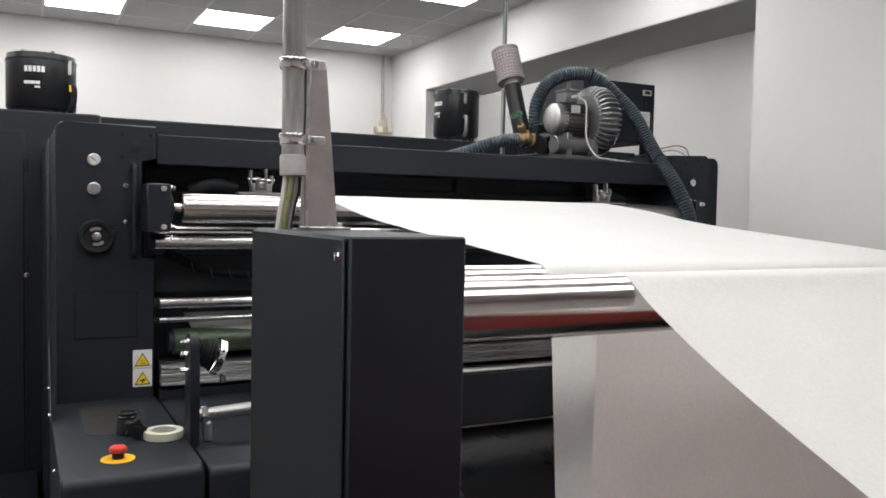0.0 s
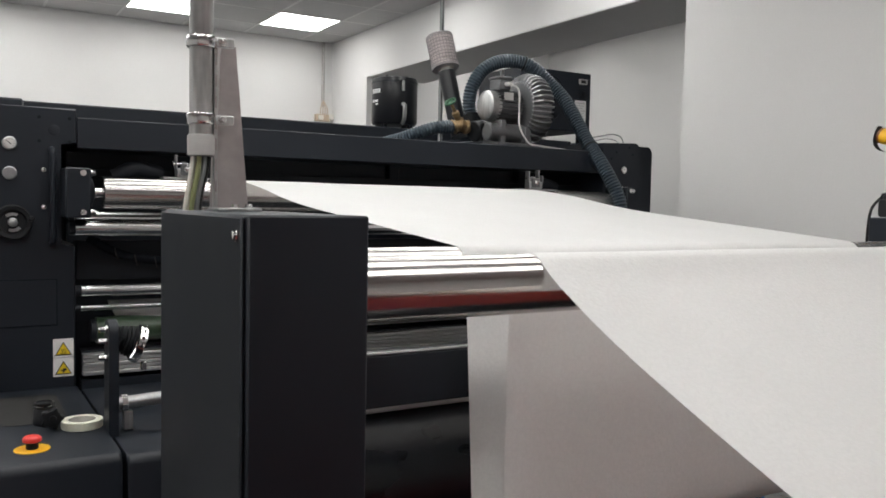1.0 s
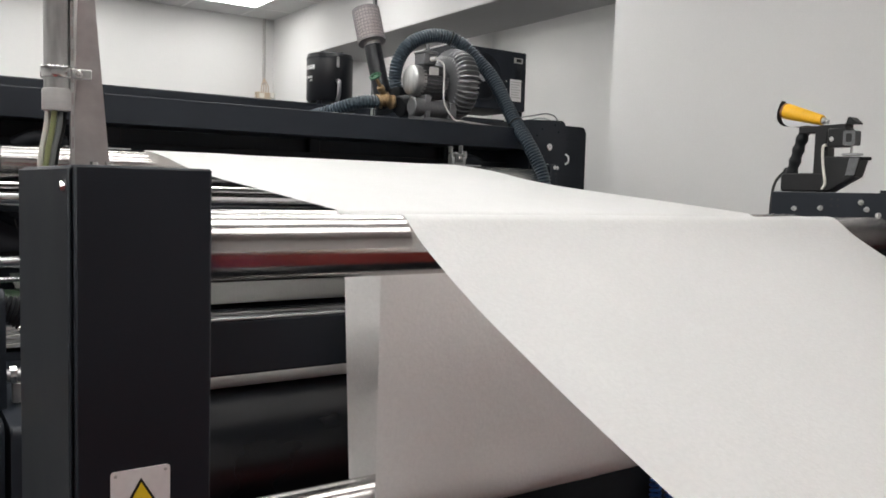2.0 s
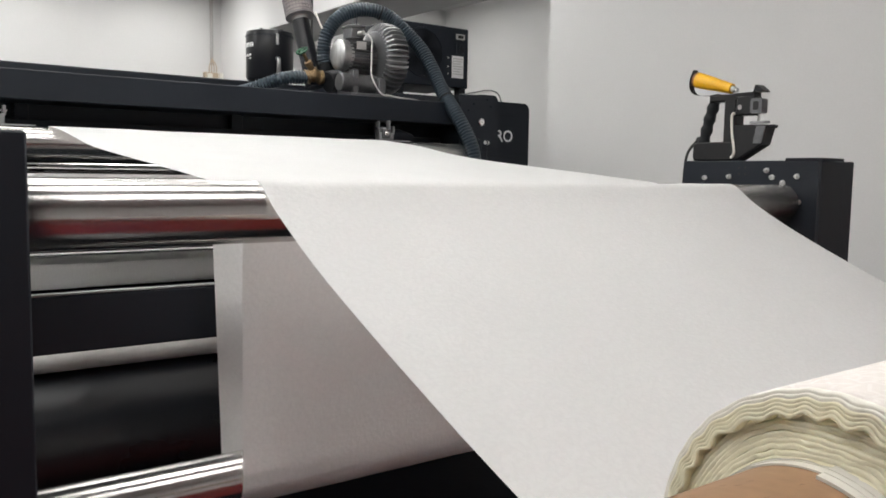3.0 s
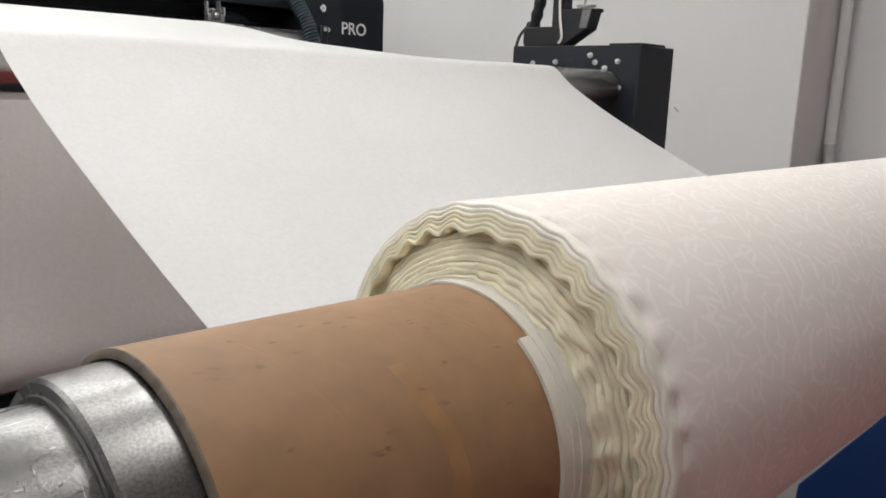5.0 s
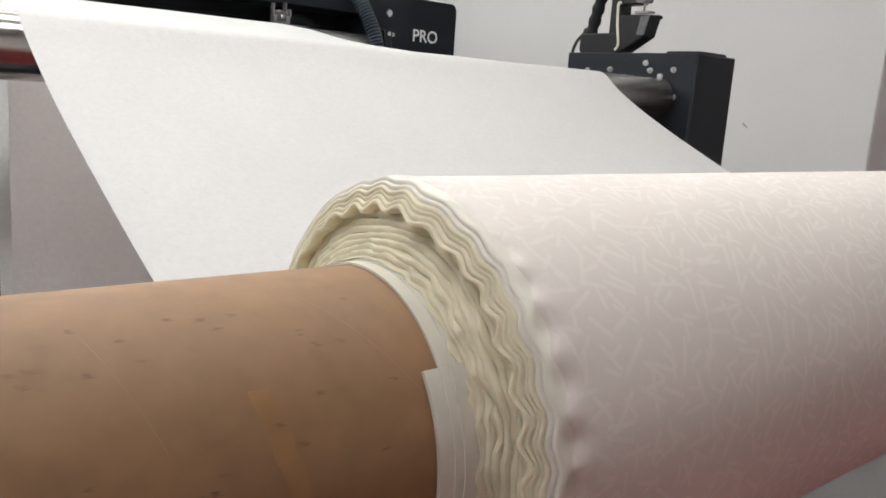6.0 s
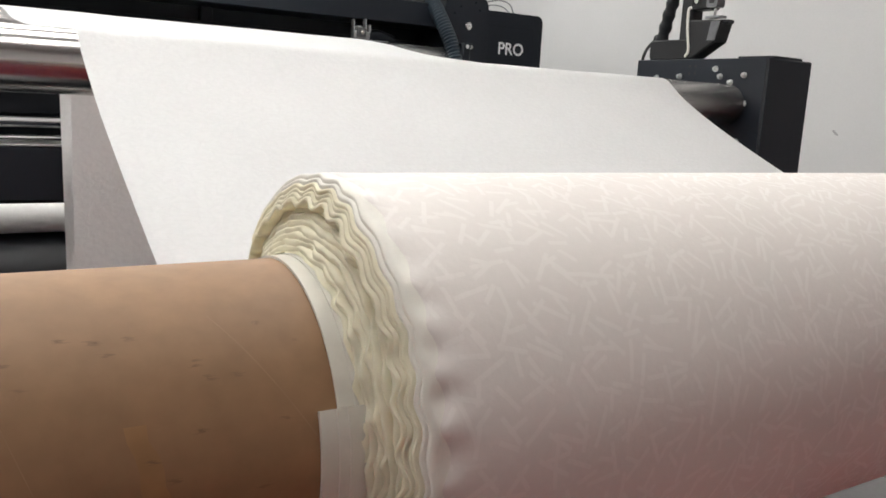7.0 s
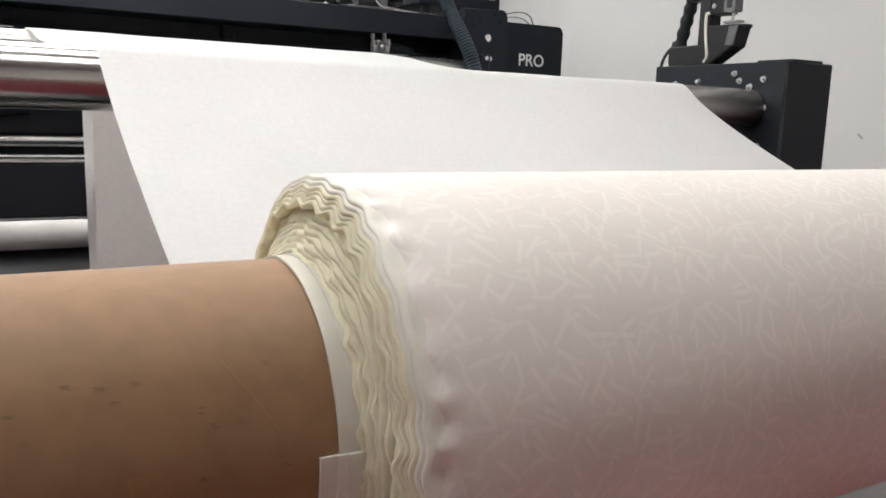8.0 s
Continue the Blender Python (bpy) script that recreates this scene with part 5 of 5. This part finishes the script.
def build_chiller():
    c = thing("cooling_unit", "black sheet-steel cooling unit with fan opening and displays", "cooling unit")
    x0, x1, y, z0, z1 = 1.62, 2.36, 3.62, 2.0, 2.49
    part("case", box(x0, x1, y, y + 0.6, z0, z1, 0.006), BLACK, c)
    part("fan_recess", lathe((1.90, y + 0.0005, 2.26), (0, -1, 0), [(0, 0.185), (0.002, 0.185)], 48), BLACK_DEEP, c)
    part("fan_ring", lathe((1.90, y, 2.26), (0, -1, 0), [(0, 0.185), (0, 0.20), (0.006, 0.198), (0.006, 0.187)], 48, closed=True), BLACK, c)
    part("fan_hub", lathe((1.90, y - 0.002, 2.26), (0, -1, 0), [(0, 0.05), (0.02, 0.046), (0.024, 0.02)], 24), ALU, c)
    for k in range(5):
        a = 2 * math.pi * k / 5
        u, w = Vector((math.cos(a), 0, math.sin(a))), Vector((-math.sin(a), 0, math.cos(a)))
        o = Vector((1.90, y - 0.008, 2.26))
        bm = bmesh.new()
        vs = [bm.verts.new(o + u * r + w * s + Vector((0, dy, 0))) for r, s, dy in ((0.05, -0.03, 0), (0.175, -0.06, 0.003), (0.175, 0.05, -0.006), (0.05, 0.03, -0.004))]
        bm.faces.new(vs)
        bmesh.ops.solidify(bm, geom=list(bm.faces), thickness=0.003)
        part("fan_blade", bm, BLACK_DEEP, c)
    d = part("display", box(2.225, 2.315, y - 0.012, y, 2.395, 2.44, 0.003), PLASTIC_G, c, "small grey display")
    part("display_window", box(2.243, 2.297, y - 0.0135, y - 0.012, 2.405, 2.43), INK, d)
    part("switch_plate", box(2.235, 2.305, y - 0.008, y, 2.28, 2.36, 0.003), BLACK_DEEP, c)
    part("switch", box(2.255, 2.285, y - 0.02, y - 0.008, 2.30, 2.34, 0.004), RUBBER, c)
    lab = part("instruction_label", box(2.19, 2.31, y - 0.002, y, 2.08, 2.26), LABEL_W, c, "white paper label")
    for k in range(7):
        part("text_line", box(2.20, 2.30 - 0.012 * (k % 3), y - 0.003, y - 0.002, 2.235 - 0.021 * k, 2.241 - 0.021 * k), PLASTIC_G, lab)
    for z in (2.11, 2.17, 2.24):
        part("screw", bolt((2.15, y, z), (0, -1, 0), 0.006, 0.004), CHROME, c)
    for x in (1.70, 2.32):
        part("foot", box(x - 0.03, x + 0.03, y + 0.02, y + 0.1, 1.887, 2.0, 0.003), RUBBER, c)
    for o in c.children_recursive:
        o.data.transform(Matrix.Translation((0.39, 0.425, 0.10)))
    wl = thing("loose_cable", "loop of thin black cable lying on the machine top", "cable")
    part("cord", tube(spline([(2.56, 3.90, 2.03), (2.66, 3.82, 2.05), (2.76, 3.78, 2.07), (2.86, 3.78, 2.05), (2.92, 3.80, 1.98)], 6), 0.005, 8), WIRE_K, wl)
    part("cord", tube(spline([(2.60, 3.88, 2.0), (2.7, 3.80, 2.03), (2.8, 3.78, 2.02), (2.88, 3.79, 1.98)], 6), 0.004, 8), WIRE_K, wl)


build_chiller()

# ---------------------------------------------------------------- bag closer on the far stand
STITCH_DARK = material("dark_grey_plastic", (0.0095, 0.0095, 0.0105), 0.42, grain=200, spread=0.12, bump=0.1, spec=0.35)


def build_bag_closer():
    b = thing("bag_sewing_machine", "dark portable bag sewing machine with yellow thread cone on the stand", "sewing machine")
    x, z0 = 1.20, 1.4545
    body = rounded(0.300, 0.548, z0, z0 + 0.085, 0.018, 4)
    part("base", prism(body, "x", x - 0.035, x + 0.04, bev=0.006), STITCH_DARK, b)
    way = spline([(x, 0.515, z0 + 0.075), (x, 0.495, z0 + 0.15), (x, 0.475, z0 + 0.22), (x, 0.452, z0 + 0.285)], 8)
    part("handle", tube(way, lambda i: 0.026 + 0.003 * math.sin(i * 1.1), 14), RUBBER, b, "ribbed handle")
    part("head_bar", prism([(0.47, z0 + 0.265), (0.47, z0 + 0.298), (0.23, z0 + 0.302), (0.23, z0 + 0.268)], "x", x - 0.03, x + 0.03, bev=0.006), STITCH_DARK, b)
    part("column", prism([(0.385, z0 + 0.07), (0.385, z0 + 0.28), (0.318, z0 + 0.28), (0.318, z0 + 0.06)], "x", x - 0.03, x + 0.035, bev=0.006), STITCH_DARK, b)
    part("looper_housing", prism([(0.33, z0 + 0.005), (0.30, z0 + 0.0), (0.175, z0 + 0.07), (0.15, z0 + 0.155), (0.33, z0 + 0.16)], "x", x - 0.04, x + 0.035, bev=0.006), STITCH_DARK, b)
    part("side_plate", prism([(0.175, z0 + 0.075), (0.155, z0 + 0.15), (0.20, z0 + 0.15), (0.215, z0 + 0.075)], "x", x - 0.044, x - 0.039), CAST, b, "worn steel plate")
    part("needle_head", box(x - 0.035, x + 0.03, 0.225, 0.318, z0 + 0.20, z0 + 0.285, 0.006), STITCH_DARK, b)
    j = part("feed_frame", prism(rounded(0.178, 0.235, z0 + 0.205, z0 + 0.270, 0.008, 3), "x", x - 0.045, x + 0.0), CAST, b, "silver presser frame")
    part("feed_window", prism(rounded(0.193, 0.220, z0 + 0.220, z0 + 0.257, 0.005, 3), "x", x - 0.0465, x - 0.044), INK, j)
    part("presser_foot", box(x - 0.04, x + 0.0, 0.16, 0.24, z0 + 0.162, z0 + 0.172, 0.002), ALU, b)
    part("needle_bar", rod((x - 0.02, 0.205, z0 + 0.17), (x - 0.02, 0.205, z0 + 0.21), 0.006, 10), CHROME, b)
    part("thumb_lever", box(x - 0.03, x + 0.01, 0.125, 0.165, z0 + 0.14, z0 + 0.155, 0.004), RUBBER, b)
    part("top_guard", prism([(0.235, z0 + 0.300), (0.225, z0 + 0.33), (0.215, z0 + 0.33), (0.185, z0 + 0.305), (0.185, z0 + 0.298)], "x", x - 0.03, x + 0.02), STITCH_DARK, b)
    part("thread", tube(spline([(x - 0.036, 0.318, z0 + 0.21), (x - 0.042, 0.33, z0 + 0.20), (x - 0.042, 0.325, z0 + 0.12), (x - 0.042, 0.31, z0 + 0.04), (x - 0.042, 0.325, z0 + 0.012)], 6), 0.006, 8), PLASTIC_W, b, "pale thread guide")
    part("knob", lathe((x - 0.03, 0.29, z0 + 0.235), (-1, 0, 0), [(0, 0.013), (0.014, 0.011)], 16), CHROME, b)
    br = [Vector(p) for p in ((x, 0.43, z0 + 0.304), (x, 0.50, z0 + 0.300), (x, 0.565, z0 + 0.310), (x, 0.594, z0 + 0.34), (x, 0.594, z0 + 0.385), (x, 0.576, z0 + 0.425))]
    bm = bmesh.new()
    prev = None
    for p in spline(br, 6):
        row = [bm.verts.new(p + Vector((s, 0, 0))) for s in (-0.018, 0.018)]
        if prev:
            bm.faces.new((prev[0], row[0], row[1], prev[1]))
        prev = row
    bmesh.ops.solidify(bm, geom=list(bm.faces), thickness=0.004)
    part("cone_bracket", bm, STITCH_DARK, b, sharp=1.2)
    p, q = Vector((x, 0.560, z0 + 0.378)), Vector((x, 0.372, z0 + 0.326))
    d = (q - p).normalized()
    cone = part("thread_cone", lathe(p, d, [(0, 0.02), (0.002, 0.036), (0.012, 0.037), (0.20, 0.023), (0.202, 0.014)], 28), YELLOW, b, "yellow thread cone")
    part("cone_base", lathe(p - d * 0.012, d, [(0, 0.028), (0.002, 0.036), (0.013, 0.036)], 28), material("brown_plastic", (0.16, 0.06, 0.025), 0.4), cone)
    part("cone_tip", lathe(p + d * 0.202, d, [(0, 0.015), (0.012, 0.014), (0.014, 0.010), (0.028, 0.010)], 16), GALV, cone)
    part("power_cord", tube(spline([(x, 0.53, z0 + 0.10), (x, 0.56, z0 + 0.085), (x - 0.02, 0.585, z0 + 0.04), (x - 0.03, 0.592, z0 - 0.03), (x - 0.03, 0.60, z0 - 0.2)], 7), 0.007, 8), INK, b)
    part("cord_sleeve", rod((x, 0.50, z0 + 0.095), (x, 0.545, z0 + 0.095), 0.018, 14), RUBBER, b)
    shrink = Matrix.Translation((x, 0.56, z0)) @ Matrix.Diagonal((0.85, 0.80, 0.83, 1)) @ Matrix.Translation((-x, -0.56, -z0))
    for o in b.children_recursive:
        o.data.transform(shrink)


build_bag_closer()

# ---------------------------------------------------------------- on the walls
jb = thing("junction_box", "small beige junction box with loose wires on the far wall", "junction box")
part("box", box(2.20, 2.40, BACK - 0.07, BACK, 2.53, 2.62, 0.006), BEIGE, jb)
part("box", box(2.38, 2.44, BACK - 0.09, BACK, 2.55, 2.62, 0.006), PLASTIC_W, jb)
part("cover", box(2.23, 2.30, BACK - 0.085, BACK - 0.07, 2.545, 2.605, 0.003), PLASTIC_W, jb)
for k in range(4):
    part("wire", tube(spline([(2.27 + 0.03 * k, BACK - 0.05, 2.61), (2.26 + 0.03 * k, BACK - 0.08, 2.70), (2.31, BACK - 0.04, 2.80)], 5), 0.006, 6), BEIGE, jb)
cp = thing("wall_conduit", "thin grey conduit running down the far corner", "pipe")
part("tube", rod((2.31, BACK - 0.025, 2.72), (2.31, BACK - 0.025, CEIL), 0.02, 14), PLASTIC_G, cp)
cp = thing("wall_conduit", "white conduit in the corner of the bay", "pipe")
part("tube", rod((NX - 0.07, -0.035, 1.05), (NX - 0.07, -0.035, CEIL), 0.026, 14), WALL, cp)
part("elbow", tube(spline([(NX - 0.07, -0.035, 1.09), (NX - 0.07, -0.04, 1.03), (NX - 0.10, -0.05, 0.98)], 5), 0.03, 12), PLASTIC_G, cp)
wm = part("wall_mark", prism([(0.588, 1.207), (0.603, 1.214), (0.618, 1.230), (0.610, 1.234), (0.598, 1.224), (0.586, 1.214)], "x", WX - 0.001, WX), SOFFIT, label="small scuff on the white wall", kind="structure")
bl = thing("pressure_regulator", "small dark blue regulator fixed on the bay wall", "regulator")
part("body", box(NX - 0.18, NX - 0.04, -0.16, -0.03, 0.93, 1.00, 0.02), BLUE, bl)
part("mount", box(NX - 0.06, NX, -0.12, -0.07, 0.94, 0.98, 0.003), PLASTIC_G, bl)


# ---------------------------------------------------------------- metres and what moves
def to_metres():
    for me in bpy.data.meshes:
        me.transform(Matrix.Scale(UNIT, 4))
    for ob in scene.objects:
        if ob.type in ("MESH", "EMPTY"):
            ob.location = ob.location * UNIT
            if ob.parent is None:
                ob.location.z += LIFT * UNIT


to_metres()


def spin(ob, rows):
    """Turn a thing on its own axis: seconds and degrees."""
    walk(ob, [(t, Matrix.Translation(ob.location) @ pose(0, 0, 0, a)) for t, a in rows])


def motions():
    turns = [(t / 2, 8.0 * t) for t in range(17)]
    spin(supply_roll, turns)
    # the web drives every roller at its own surface speed
    for ob, radius, way in ((roller_a, AR, -1), (roller_c, CR, 1), (roller_b, BR, -1), (roller_g, GR, -1)):
        spin(ob, [(t, way * a * OR / radius) for k, (t, a) in enumerate(turns)])
    spin(drum, [(0, 0), (1, 14), (2, 28), (3, 42), (4, 56), (5, 70), (6, 84), (7, 98), (8, 112)])
    spin(drum_cloth, [(0, -30), (2.8, -5), (3.3, 8), (3.5, 30), (3.65, 65), (3.8, 95), (4.2, 110), (4.6, 120), (5.2, 140), (5.8, 185), (6.3, 225), (8, 250)])


motions()
